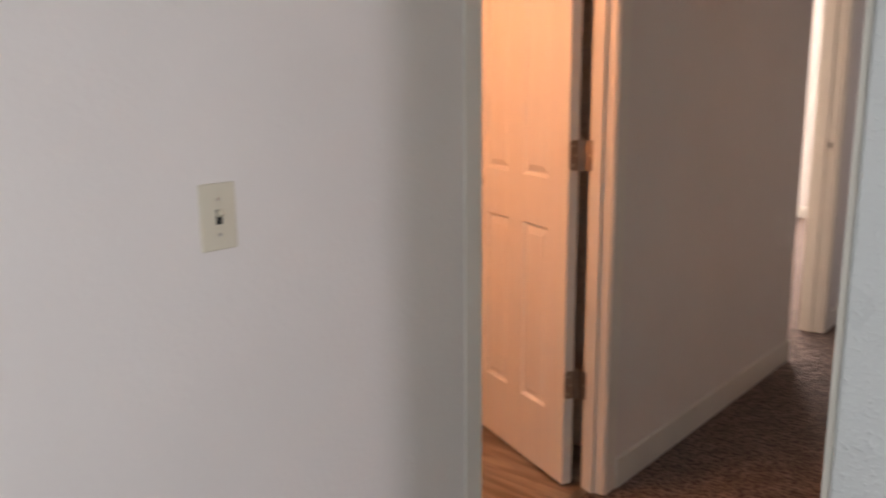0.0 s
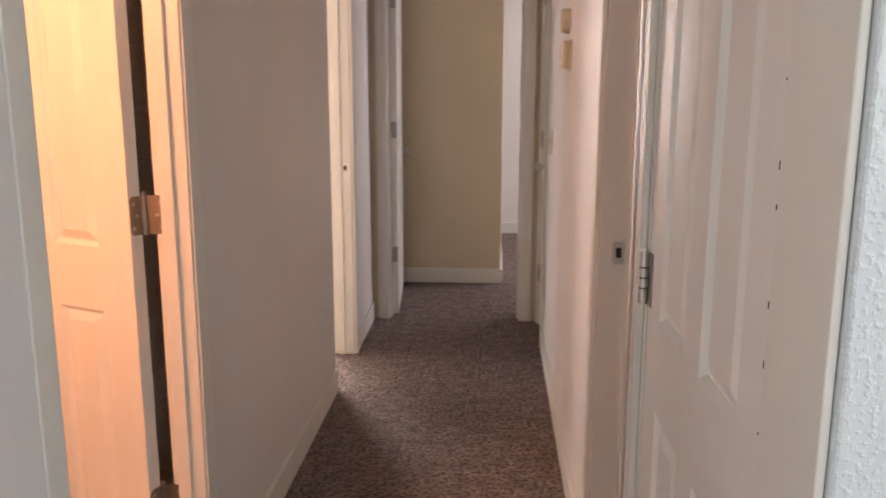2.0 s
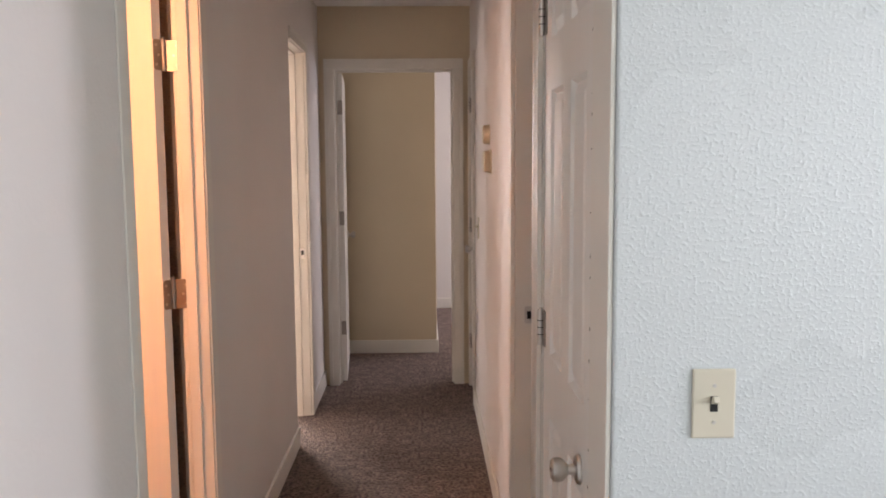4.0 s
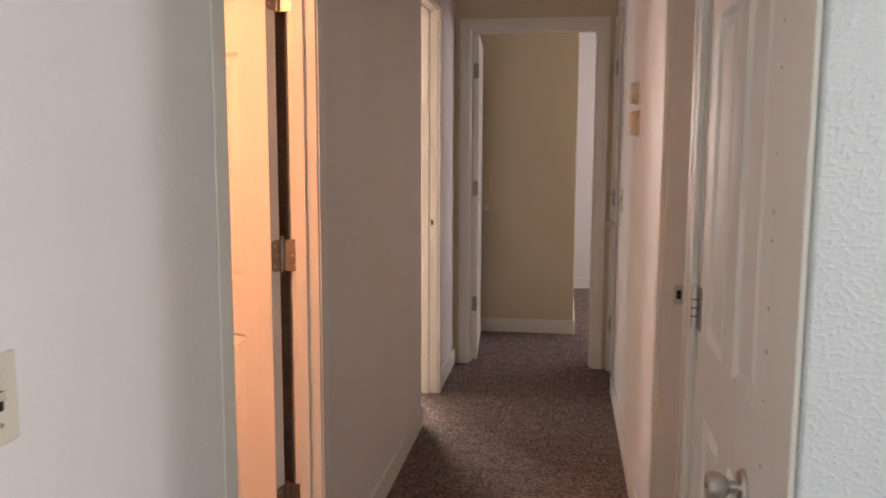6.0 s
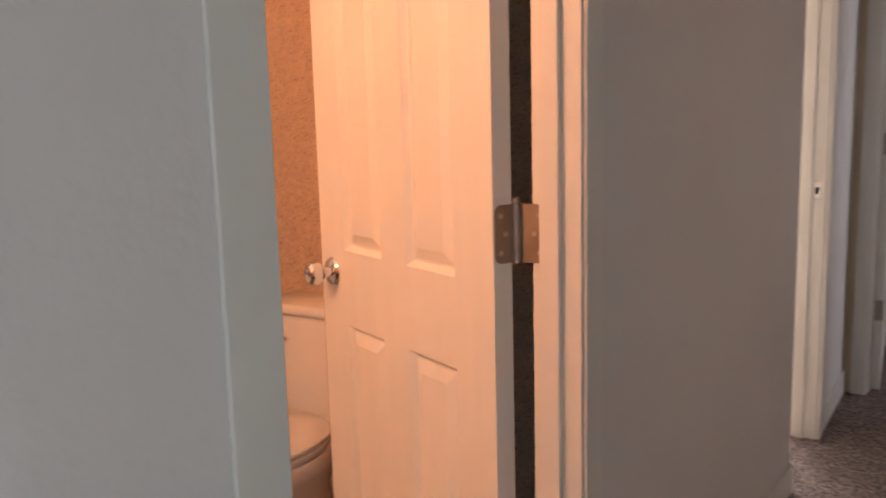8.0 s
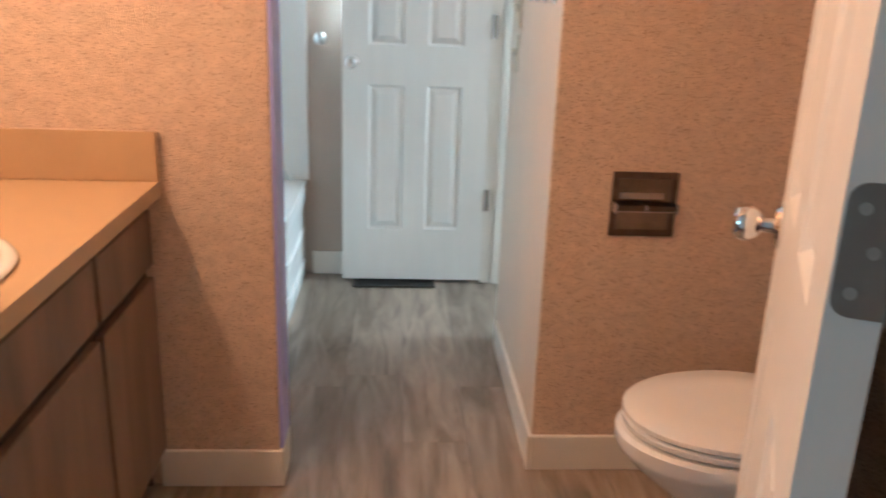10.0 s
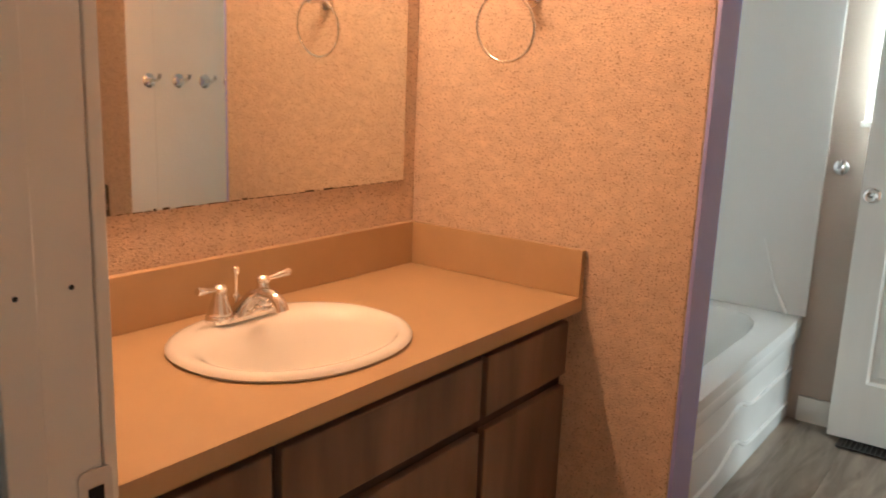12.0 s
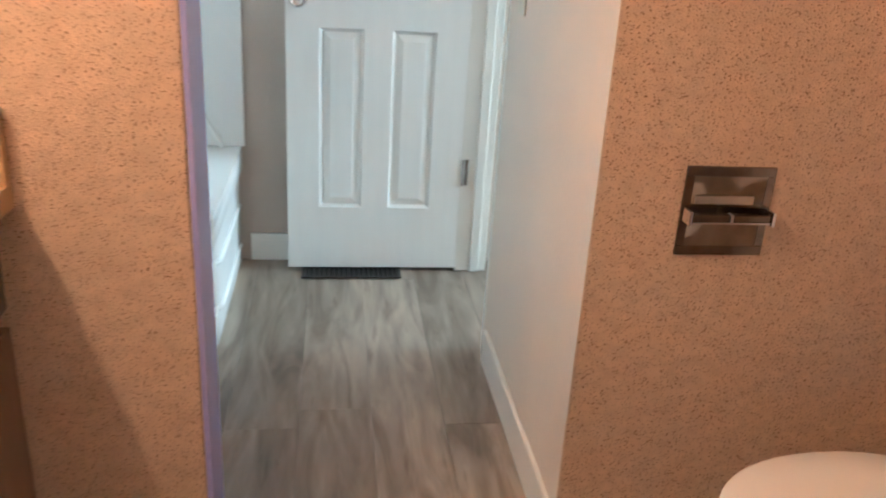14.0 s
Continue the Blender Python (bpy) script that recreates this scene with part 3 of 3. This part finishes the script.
def open_leaf(name, x, y, rz, w, kx, kside, kz, hz, label, chrome):
    d = thing(name, x, y, 0, label, "door", rz=rz, kind="structure")
    bm = door_slab(w, 2.0)
    bmesh.ops.translate(bm, verts=bm.verts, vec=(0, 0, 0.014))
    part("leaf", bm, DOOR, d)
    knob(d, kx, 0 if kside < 0 else 0.035, kz, kside, chrome)
    part("latch_plate", boxes((w + 0.0002, w + 0.0015, 0.006, 0.029, kz - 0.028, kz + 0.028)), NICKEL, d)
    for z in hz:
        h = part("hinge", boxes((-0.0022, -0.0002, 0.002, 0.034, z - 0.045, z + 0.045)), STEEL if kside < 0 else DARK_CHROME, d, "dull steel butt hinge")
        part("knuckle", lathe([(0.006, z - 0.045), (0.006, z + 0.045)], pose(-0.006, 0.037, 0), 12), STEEL, h, "", True)
        part("hinge_leaf", boxes((-0.024, -0.012, 0.030, 0.034, z - 0.045, z + 0.045)), DARK_CHROME, h) if kside > 0 else None
    return d


bath_door()
closed_door("door_2", C0, C1, (0.30, 1.028, 1.80), 0.843, 0.287, NICKEL, "closed white six-panel closet door")
closed_door("door_3", E0, E1, (0.3, 1.05, 1.8), 0.93, 3.63, NICKEL, "closed narrow white six-panel linen closet door")
open_leaf("door_4", 0.143, 4.085, 94, 0.735, 0.675, -1, 0.925, (0.37, 1.09, 1.80), "white six-panel bedroom door standing open", NICKEL)
d5 = open_leaf("door_5", -2.985, 1.260, -90, 0.582, 0.542, 1, 0.912, (0.364, 1.06, 1.77), "white six-panel door open against the window wall", CHROME)


# ---- hall fittings ----
def light_switch(x, y, z, rz, label):
    s = thing("light_switch", x, y, z, label, "light switch", rz=rz)
    part("plate", add_box(bmesh.new(), -0.035, 0.035, -0.006, 0.0, -0.057, 0.057, bevel=0.003), PLATE, s)
    part("slot", boxes((-0.006, 0.006, -0.0068, -0.0061, -0.0125, 0.0125)), DARK, s, "dark toggle slot")
    bm = boxes((-0.0045, 0.0045, -0.020, -0.004, -0.005, 0.005), bevel=0.001)
    bmesh.ops.transform(bm, matrix=pose(0, 0, 0.002, -25), verts=bm.verts)
    part("toggle", bm, PLATE, s, "ivory toggle lever")
    for dz in (-0.030, 0.030):
        part("screw", lathe([(0.0032, 0), (0.0032, 0.0012)], pose(0, -0.006, dz, 90), 10), NICKEL, s)
    return s


light_switch(0.0, -0.114, 1.060, 90, "ivory toggle switch on the off-white wall")
light_switch(1.117, 0.0, 1.060, 0, "ivory toggle switch on the orange-peel wall")
light_switch(W, 3.20, 1.09, -90, "small ivory toggle switch on the hallway wall")

t1 = thing("thermostat", W, 2.42, 1.450, "ivory plastic thermostat on the hallway wall", "thermostat", rz=-90)
part("base", add_box(bmesh.new(), -0.072, 0.072, -0.008, 0, -0.052, 0.052, bevel=0.003), PLATE, t1)
part("cover", add_box(bmesh.new(), -0.066, 0.066, -0.032, -0.0085, -0.046, 0.046, bevel=0.006), PLATE, t1)
part("dial", boxes((-0.04, 0.04, -0.034, -0.0325, -0.03, -0.018)), TRIM, t1)
t2 = thing("alarm", W, 2.47, 1.570, "ivory plastic wall alarm above the thermostat", "alarm", rz=-90)
part("base", lathe([(0.045, 0), (0.045, 0.008)], pose(0, 0, 0, 90), 28), PLATE, t2, "", True)
part("cover", lathe([(0.042, 0.0085), (0.041, 0.026), (0.034, 0.032), (0.01, 0.033)], pose(0, 0, 0, 90), 28), PLATE, t2, "", True)


# ---- bathroom things ----
def vanity():
    x0, x1, fy = PX + 0.004, -T - 0.006, 0.350
    cols = ((x0 + 0.004, -1.108), (-1.088, -0.552), (-0.532, x1 - 0.004))
    for a, b in cols:
        v = thing("vanity_cabinet", (a + b) / 2, 0.1, 0, "dark-stained wooden vanity cabinet under a tan counter", "cabinet", group="vanity cabinets")
        hw = (b - a) / 2 + 0.0095
        part("body", boxes((-hw, hw, 0.205, 0.228, 0.10, 0.738), (-hw, -hw + 0.012, -0.215, 0.205, 0.0, 0.738), (hw - 0.012, hw, -0.215, 0.205, 0.0, 0.738), (-hw + 0.012, hw - 0.012, -0.215, 0.17, 0.0, 0.10)), OAKDARK, v, "dark cabinet frame")
        w = (b - a) / 2
        part("drawer_front", boxes((-w, w, 0.2285, 0.248, 0.582, 0.712), bevel=0.003), OAK, v, "dark wood drawer front")
        part("door", boxes((-w, w, 0.2285, 0.248, 0.11, 0.553), bevel=0.003), OAK, v, "dark wood cabinet door")
    c = thing("countertop", -0.77, 0.12, 0.74, "tan laminate countertop with backsplash on the vanity", "countertop")
    bm = ring_slab(x0, x1, BY + 0.002, 0.376, 0.7425, 0.777, -0.782, 0.13, 0.215, 0.178)
    bmesh.ops.translate(bm, verts=bm.verts, vec=(0.77, -0.12, -0.74))
    part("worktop", bm, LAMINATE, c)
    part("backsplash", boxes((x0 + 0.77, x1 + 0.77, BY + 0.001 - 0.12, BY + 0.020 - 0.12, 0.0375, 0.147), bevel=0.0015), LAMINATE, c)
    part("side_splash", boxes((x0 + 0.77, x0 + 0.019 + 0.77, BY + 0.0205 - 0.12, 0.376 - 0.12, 0.0375, 0.147), bevel=0.0015), LAMINATE, c)


def sink():
    s = thing("sink", -0.782, 0.13, 0.777, "oval white ceramic drop-in sink in the tan counter", "sink")
    sec = [(0, 0, 0.0005, 0.229, 0.193), (0, 0, 0.006, 0.234, 0.198), (0, 0, 0.011, 0.231, 0.195), (0, 0.001, 0.0145, 0.224, 0.187), (0, 0.005, 0.0155, 0.215, 0.176),
           (0, 0.014, 0.0135, 0.206, 0.159), (0, 0.024, 0.006, 0.196, 0.143), (0, 0.028, -0.010, 0.184, 0.130), (0, 0.029, -0.040, 0.164, 0.114), (0, 0.028, -0.075, 0.135, 0.094), (0, 0.026, -0.105, 0.095, 0.068), (0, 0.026, -0.120, 0.055, 0.044), (0, 0.026, -0.125, 0.022, 0.022)]
    part("basin", loft(sec, 72, 2.15, cap0=False), CERAMIC, s, "", True)
    part("drain", lathe([(0.021, -0.123), (0.022, -0.120), (0.018, -0.119), (0.008, -0.121)], pose(0, 0.026, 0), 20), CHROME, s, "chrome drain", True)
    f = thing("faucet", -0.785, -0.018, 0.7925, "chrome two-handle faucet on the sink rim", "faucet")
    part("base", loft([(0, 0, 0, 0.082, 0.026), (0, 0, 0.007, 0.082, 0.026), (0, 0, 0.011, 0.074, 0.020)], 40, 3.0), CHROME, f, "", True)
    for sx in (-1, 1):
        h = part("handle", lathe([(0.027, 0.004), (0.028, 0.009), (0.0265, 0.013), (0.023, 0.0145), (0.0235, 0.017), (0.022, 0.022), (0.016, 0.040), (0.0125, 0.054), (0.0115, 0.057), (0.0145, 0.060), (0.0145, 0.066), (0.010, 0.071), (0.004, 0.073)], pose(sx * 0.053, 0, 0), 28), CHROME, f, "", True)
        part("lever", tube([(sx * 0.058, 0.001, 0.063), (sx * 0.072, 0.004, 0.065), (sx * 0.090, 0.008, 0.068), (sx * 0.108, 0.011, 0.071), (sx * 0.113, 0.012, 0.0715)], [0.0045, 0.0045, 0.0065, 0.0085, 0.0065], 12), CHROME, h, "", True)
    part("spout", tube([(0, -0.004, 0.006), (0, 0.010, 0.024), (0, 0.032, 0.044), (0, 0.060, 0.056), (0, 0.088, 0.056), (0, 0.106, 0.044), (0, 0.112, 0.030)], [0.020, 0.0165, 0.014, 0.0125, 0.0125, 0.0135, 0.0135], 18), CHROME, f, "", True)
    r = part("lift_rod", lathe([(0.0035, 0.008), (0.0035, 0.078), (0.0062, 0.080), (0.0075, 0.086), (0.0075, 0.092), (0.004, 0.095)], pose(0, -0.018, 0), 14), CHROME, f, "", True)
    part("rod_collar", lathe([(0.0035, 0.032), (0.008, 0.034), (0.0085, 0.040), (0.0036, 0.043)], pose(0, -0.018, 0), 14), CHROME, r, "", True)


def toilet():
    t = thing("toilet", -1.12, 1.62, 0, "white ceramic toilet with closed lid beside the wallpapered wall", "toilet")
    t.scale = (0.95, 0.95, 0.95)
    bowl = [(0, 0.10, 0.0, 0.108, 0.22), (0, 0.10, 0.03, 0.104, 0.212), (0, 0.09, 0.10, 0.096, 0.185), (0, 0.07, 0.17, 0.102, 0.178), (0, 0.03, 0.235, 0.130, 0.198), (0, -0.008, 0.295, 0.165, 0.230), (0, -0.024, 0.330, 0.183, 0.246), (0, -0.027, 0.345, 0.189, 0.250), (0, -0.027, 0.370, 0.190, 0.251), (0, -0.025, 0.379, 0.184, 0.244)]
    part("bowl", loft(bowl, 56, 2.1, egg=0.08), CERAMIC, t, "", True)
    part("seat", loft([(0, -0.028, 0.383, 0.176, 0.228), (0, -0.028, 0.387, 0.183, 0.236), (0, -0.028, 0.398, 0.184, 0.237), (0, -0.028, 0.403, 0.178, 0.230)], 56, 2.1, egg=0.07), CERAMIC, t, "white seat ring", True)
    part("lid", loft([(0, -0.028, 0.406, 0.180, 0.232), (0, -0.028, 0.410, 0.185, 0.238), (0, -0.028, 0.420, 0.185, 0.238), (0, -0.028, 0.427, 0.176, 0.228), (0, -0.025, 0.430, 0.10, 0.14)], 56, 2.15, egg=0.07), CERAMIC, t, "white closed lid", True)
    for sx in (-0.07, 0.07):
        part("seat_hinge", boxes((sx - 0.02, sx + 0.02, 0.195, 0.228, 0.383, 0.418), bevel=0.006), CERAMIC, t)
    part("shelf", boxes((-0.17, 0.17, 0.19, 0.42, 0.30, 0.372), bevel=0.02, seg=3), CERAMIC, t, "", True)
    part("tank", boxes((-0.215, 0.215, 0.235, 0.420, 0.3725, 0.715), bevel=0.02, seg=3), CERAMIC, t, "", True)
    part("tank_lid", boxes((-0.228, 0.228, 0.225, 0.424, 0.7155, 0.75), bevel=0.01, seg=3), CERAMIC, t, "", True)
    part("flush_lever", tube([(-0.16, 0.236, 0.655), (-0.16, 0.222, 0.655), (-0.14, 0.218, 0.652), (-0.085, 0.216, 0.642)], [0.012, 0.010, 0.006, 0.007], 12), CHROME, t, "chrome flush lever", True)


def paper_holder():
    h = thing("toilet_paper_holder", TX, 1.487, 0.724, "chrome recessed toilet paper holder set in the wall", "paper holder", rz=90)
    b = 0.079
    part("frame", boxes((-b, b, -0.005, 0.001, 0.062, b), (-b, b, -0.005, 0.001, -b, -0.062), (-b, -0.064, -0.005, 0.001, -0.062, 0.062), (0.064, b, -0.005, 0.001, -0.062, 0.062), bevel=0.0012), DARK_CHROME, h)
    bm = bmesh.new()
    cols = []
    for i in range(7):
        u = -1 + i / 3
        cols.append([bm.verts.new((0.066 * u, -0.0008 - 0.0038 * max(abs(u), abs(v)) ** 3, 0.065 * v)) for v in [-1 + k / 6 for k in range(13)]])
    for c, d in zip(cols, cols[1:]):
        for k in range(12):
            bm.faces.new((c[k], d[k], d[k + 1], c[k + 1]))
    part("recess", bm, DISH, h, "dished chrome recess, dark reflection in its colour", True)
    # Added pale bar stands in for the light patch reflected in the dish.
    part("glint_bar", boxes((-0.058, 0.046, -0.0075, -0.003, 0.014, 0.028), bevel=0.001), NICKEL, h, "pale strip standing in for a reflection in the recess")
    r = part("roller", boxes((-0.070, -0.0035, -0.032, -0.020, -0.013, 0.003), (0.0035, 0.070, -0.031, -0.021, -0.012, 0.002), bevel=0.0015), DARK_CHROME, h, "chrome roller in two halves, coloured dark for reflections")
    part("collar", boxes((-0.0032, 0.0032, -0.033, -0.019, -0.014, 0.004), bevel=0.0015), CHROME, r)
    # Thin bright strip draws the highlight under the roller.
    part("lip", boxes((-0.069, 0.069, -0.0335, -0.0322, -0.0125, -0.0095)), CHROME, r, "bright strip for the glint on the lower edge")
    for sx in (-0.0735, 0.0735):
        part("arm", boxes((sx - 0.003, sx + 0.003, -0.036, -0.004, -0.016, 0.009), bevel=0.0015), CHROME, h)


def towel_ring():
    g = thing("towel_ring", PX, 0.192, 1.437, "polished chrome towel ring on the wallpapered wall", "towel ring", rz=90)
    part("rose", lathe([(0.026, 0), (0.026, 0.006), (0.018, 0.012), (0.011, 0.020), (0.010, 0.054), (0.015, 0.058), (0.012, 0.072)], pose(0, 0, 0.012, 90), 24), CHROME, g, "", True)
    pts = [(-0.028 + 0.076 * math.cos(6.28318531 * i / 48), -0.064 - 0.010 * math.sin(6.28318531 * i / 48) , -0.062 + 0.076 * math.sin(6.28318531 * i / 48)) for i in range(48)]
    part("ring", tube(pts, 0.0038, 10, closed=True), CHROME, g, "", True)


def hook(x, y, z, rz, label, reach=1.0):
    k = thing("robe_hook", x, y, z, label, "hook", rz=rz, group="robe hooks")
    part("rose", lathe([(0.027, 0), (0.027, 0.005), (0.020, 0.011), (0.010, 0.016), (0.009, 0.034)], pose(0, 0, 0, 90), 24), CHROME, k, "", True)
    part("prong", tube([(0, -0.030, 0), (0, -0.050 * reach, 0.002), (0, -0.066 * reach, 0.014), (0, -0.070 * reach, 0.026)], [0.007, 0.006, 0.006, 0.008], 12), CHROME, k, "", True)


def mirror():
    m = thing("mirror", -0.997, BY, 0.996, "large frameless wall mirror with a worn edge over the vanity", "mirror")
    part("glass", boxes((-0.412, 0.50, 0.0008, 0.0055, 0, 0.80)), MIRROR, m)
    bm = bmesh.new()
    rnd = random.Random(4)
    x = -0.405
    while x < 0.49:
        w = rnd.uniform(0.004, 0.03)
        hgt = rnd.choice((0.0008, 0.0008, 0.0012, 0.0016, 0.0034))
        add_box(bm, x, min(x + w, 0.498), 0.0058, 0.0064, -0.0005, hgt)
        x += w + rnd.uniform(0.0, 0.02)
    part("edge_wear", bm, DIRT, m, "dark worn silvering specks")
    f = thing("vanity_light", -0.78, BY, 1.95, "chrome light bar with three round bulbs above the mirror", "wall lamp")
    part("bar", boxes((-0.34, 0.34, 0.0005, 0.045, -0.055, 0.055), bevel=0.006), CHROME, f)
    for bx in (-0.2, 0.0, 0.2):
        o = part("bulb", lathe([(0.012, 0), (0.018, 0.012), (0.030, 0.026), (0.037, 0.046), (0.034, 0.064), (0.020, 0.078), (0.004, 0.083)], pose(bx, 0.085 + 0.06, 0, 90) @ pose(0, 0, 0) , 20), BULB, f, "glowing round bulb", True)
        o.visible_shadow = False
        part("socket", lathe([(0.022, 0), (0.022, 0.10)], pose(bx, 0.045 + 0.1, 0, 90), 16), CHROME, f, "", True)


def bathtub():
    x0, x1, y0, y1 = FX + 0.002, PX - PT - 0.002, -0.298, 0.522
    b = thing("bathtub", (x0 + x1) / 2, 0.11, 0, "white acrylic bathtub with moulded apron beside the partition", "bathtub")
    hx, ya, yb = (x1 - x0) / 2, y0 - 0.11, y1 - 0.11
    part("rim", ring_slab(-hx, hx, ya, yb, 0.375, 0.412, 0.0, -0.005, hx - 0.09, (yb - ya) / 2 - 0.085, 5), ACRYLIC, b)
    q = (hx - 0.09, (yb - ya) / 2 - 0.085)
    part("basin", loft([(0, -0.005, 0.411, q[0], q[1]), (0, -0.005, 0.395, q[0] - 0.01, q[1] - 0.01), (0, -0.005, 0.20, q[0] - 0.05, q[1] - 0.045), (0, -0.005, 0.08, q[0] - 0.09, q[1] - 0.08), (0, -0.005, 0.06, q[0] - 0.15, q[1] - 0.13)], 64, 5, cap0=False), ACRYLIC, b, "", True)
    part("apron", boxes((-hx, hx, yb - 0.045, yb - 0.012, 0, 0.3745), (-hx, hx, yb - 0.0119, yb, 0.33, 0.3745), bevel=0.004, seg=3), ACRYLIC, b, "", True)
    for z, k in ((0.222, 0.040), (0.078, 0.052)):
        pts = []
        for i in range(56):
            u = -hx + 0.03 + (2 * hx - 0.06) * i / 55
            d = (u + 0.05) / (0.09 if u < -0.05 else 0.13)
            pts.append((u, yb - 0.012, z + 0.018 * u + k * math.exp(-d * d)))
        part("moulding", tube(pts, 0.008, 8), ACRYLIC, b, "raised wavy moulding", True)
    s = thing("tub_surround", (x0 + x1) / 2, 0.1, 0.413, "glossy white tub surround panels", "tub surround", kind="structure")
    part("panel", boxes((-hx, hx, ya + 0.0105, ya + 0.02, 0, 1.7), bevel=0.002), ACRYLIC, s)
    part("panel", boxes((-hx, -hx + 0.01, ya + 0.021, yb + 0.022, 0, 1.7), bevel=0.003), ACRYLIC, s)
    part("panel", boxes((hx - 0.01, hx, ya + 0.021, yb + 0.022, 0, 1.7), bevel=0.003), ACRYLIC, s)
    part("corner_post", tube([(-hx + 0.02, yb - 0.05, 0.0), (-hx + 0.03, yb - 0.10, 0.10), (-hx + 0.02, yb - 0.16, 0.28)], [0.010, 0.006, 0.002], 10), ACRYLIC, s, "moulded corner rib", True)


def bath_window():
    w = thing("window_1", FX, (V0 + V1) / 2, VZ0, "small white-framed frosted bathroom window", "window", kind="structure")
    a, h, f = (V1 - V0) / 2, VZ1 - VZ0, 0.035
    part("window_frame", boxes((-0.07, -0.03, -a, -a + f, 0, h), (-0.07, -0.03, a - f, a, 0, h), (-0.07, -0.03, -a + f, a - f, 0, f), (-0.07, -0.03, -a + f, a - f, h - f, h), bevel=0.003), TRIM, w)
    part("window_sill", boxes((-0.09, 0.018, -a - 0.01, a + 0.005, -0.020, -0.001), bevel=0.003), TRIM, w)
    p = part("pane", boxes((-0.054, -0.048, -a + f, a - f, f, h - f)), GLASS, w, "bright frosted glass")
    p.visible_shadow = False


def floor_register():
    r = thing("floor_vent", -2.935, 0.895, 0.004, "brown metal floor register in the vinyl plank floor", "floor vent")
    part("frame", boxes((-0.055, 0.06, -0.17, -0.155, 0, 0.005), (-0.055, 0.06, 0.155, 0.17, 0, 0.005), (-0.055, -0.045, -0.155, 0.155, 0, 0.005), (0.05, 0.06, -0.155, 0.155, 0, 0.005), bevel=0.001), REGISTER, r)
    part("duct", boxes((-0.045, 0.05, -0.155, 0.155, 0.0002, 0.0008)), DARK, r, "dark duct opening")
    sl = mesh_of("slat", boxes((-0.044, 0.049, -0.002, 0.002, 0.001, 0.004)), REGISTER)
    for i in range(18):
        o = new("slat", sl)
        o.parent, o.location = r, (0, -0.145 + 0.017 * i, 0)


vanity()
sink()
toilet()
paper_holder()
towel_ring()
mirror()
bathtub()
bath_window()
floor_register()
for hx in (-1.62, -1.75, -1.87, -1.99):
    hook(hx, QY, 1.20, 0, "polished chrome robe hook on the wallpapered wall")
hook(FX, 0.585, 0.99, 90, "polished chrome hook beside the tub", 0.6)
for sz in (1.02, 1.15):
    light_switch(-2.215, QY, sz, 0, "ivory toggle switch on the cream passage wall")


# ---- bathroom floor planks ----
sub = solid("floor_bath", boxes((FX, -0.05, -0.14, 2.03, -0.05, -0.004)), OAKDARK, "grey-brown vinyl plank floor", "floor")
rnd = random.Random(11)
PWID, PLEN = 0.178, 1.22
y = -0.14
while y < 2.03:
    y2 = min(y + PWID, 2.03)
    x = -0.05 - rnd.uniform(0.2, PLEN)
    start = -0.05
    while start > FX:
        end = max(x, FX)
        me = mesh_of("plank", boxes((-(start - end) / 2 + 0.0003, (start - end) / 2 - 0.0003, -(y2 - y) / 2 + 0.0003, (y2 - y) / 2 - 0.0003, -0.004, 0.0), bevel=0.0005, seg=1), PLANK)
        o = new("plank", me)
        o.parent, o.location = sub, ((start + end) / 2, (y + y2) / 2, 0.0)
        start, x = end, end - PLEN
    y = y2
solid("threshold", boxes((-0.075, -0.045, B0, B1, 0.0, 0.006), bevel=0.002), STEEL, "metal carpet threshold strip at the bathroom door", "threshold")

# small nail holes in the bathroom door jamb
for hx, hz in ((-0.047, 1.096), (-0.096, 1.094)):
    solid("trim", lathe([(0.0022, 0), (0.0022, 0.0008)], pose(hx, B0 + 0.0112 if -0.064 < hx < -0.032 else B0 + 0.0005, hz, -90), 8), DARK, "small dark nail hole in the white jamb", "nail hole")
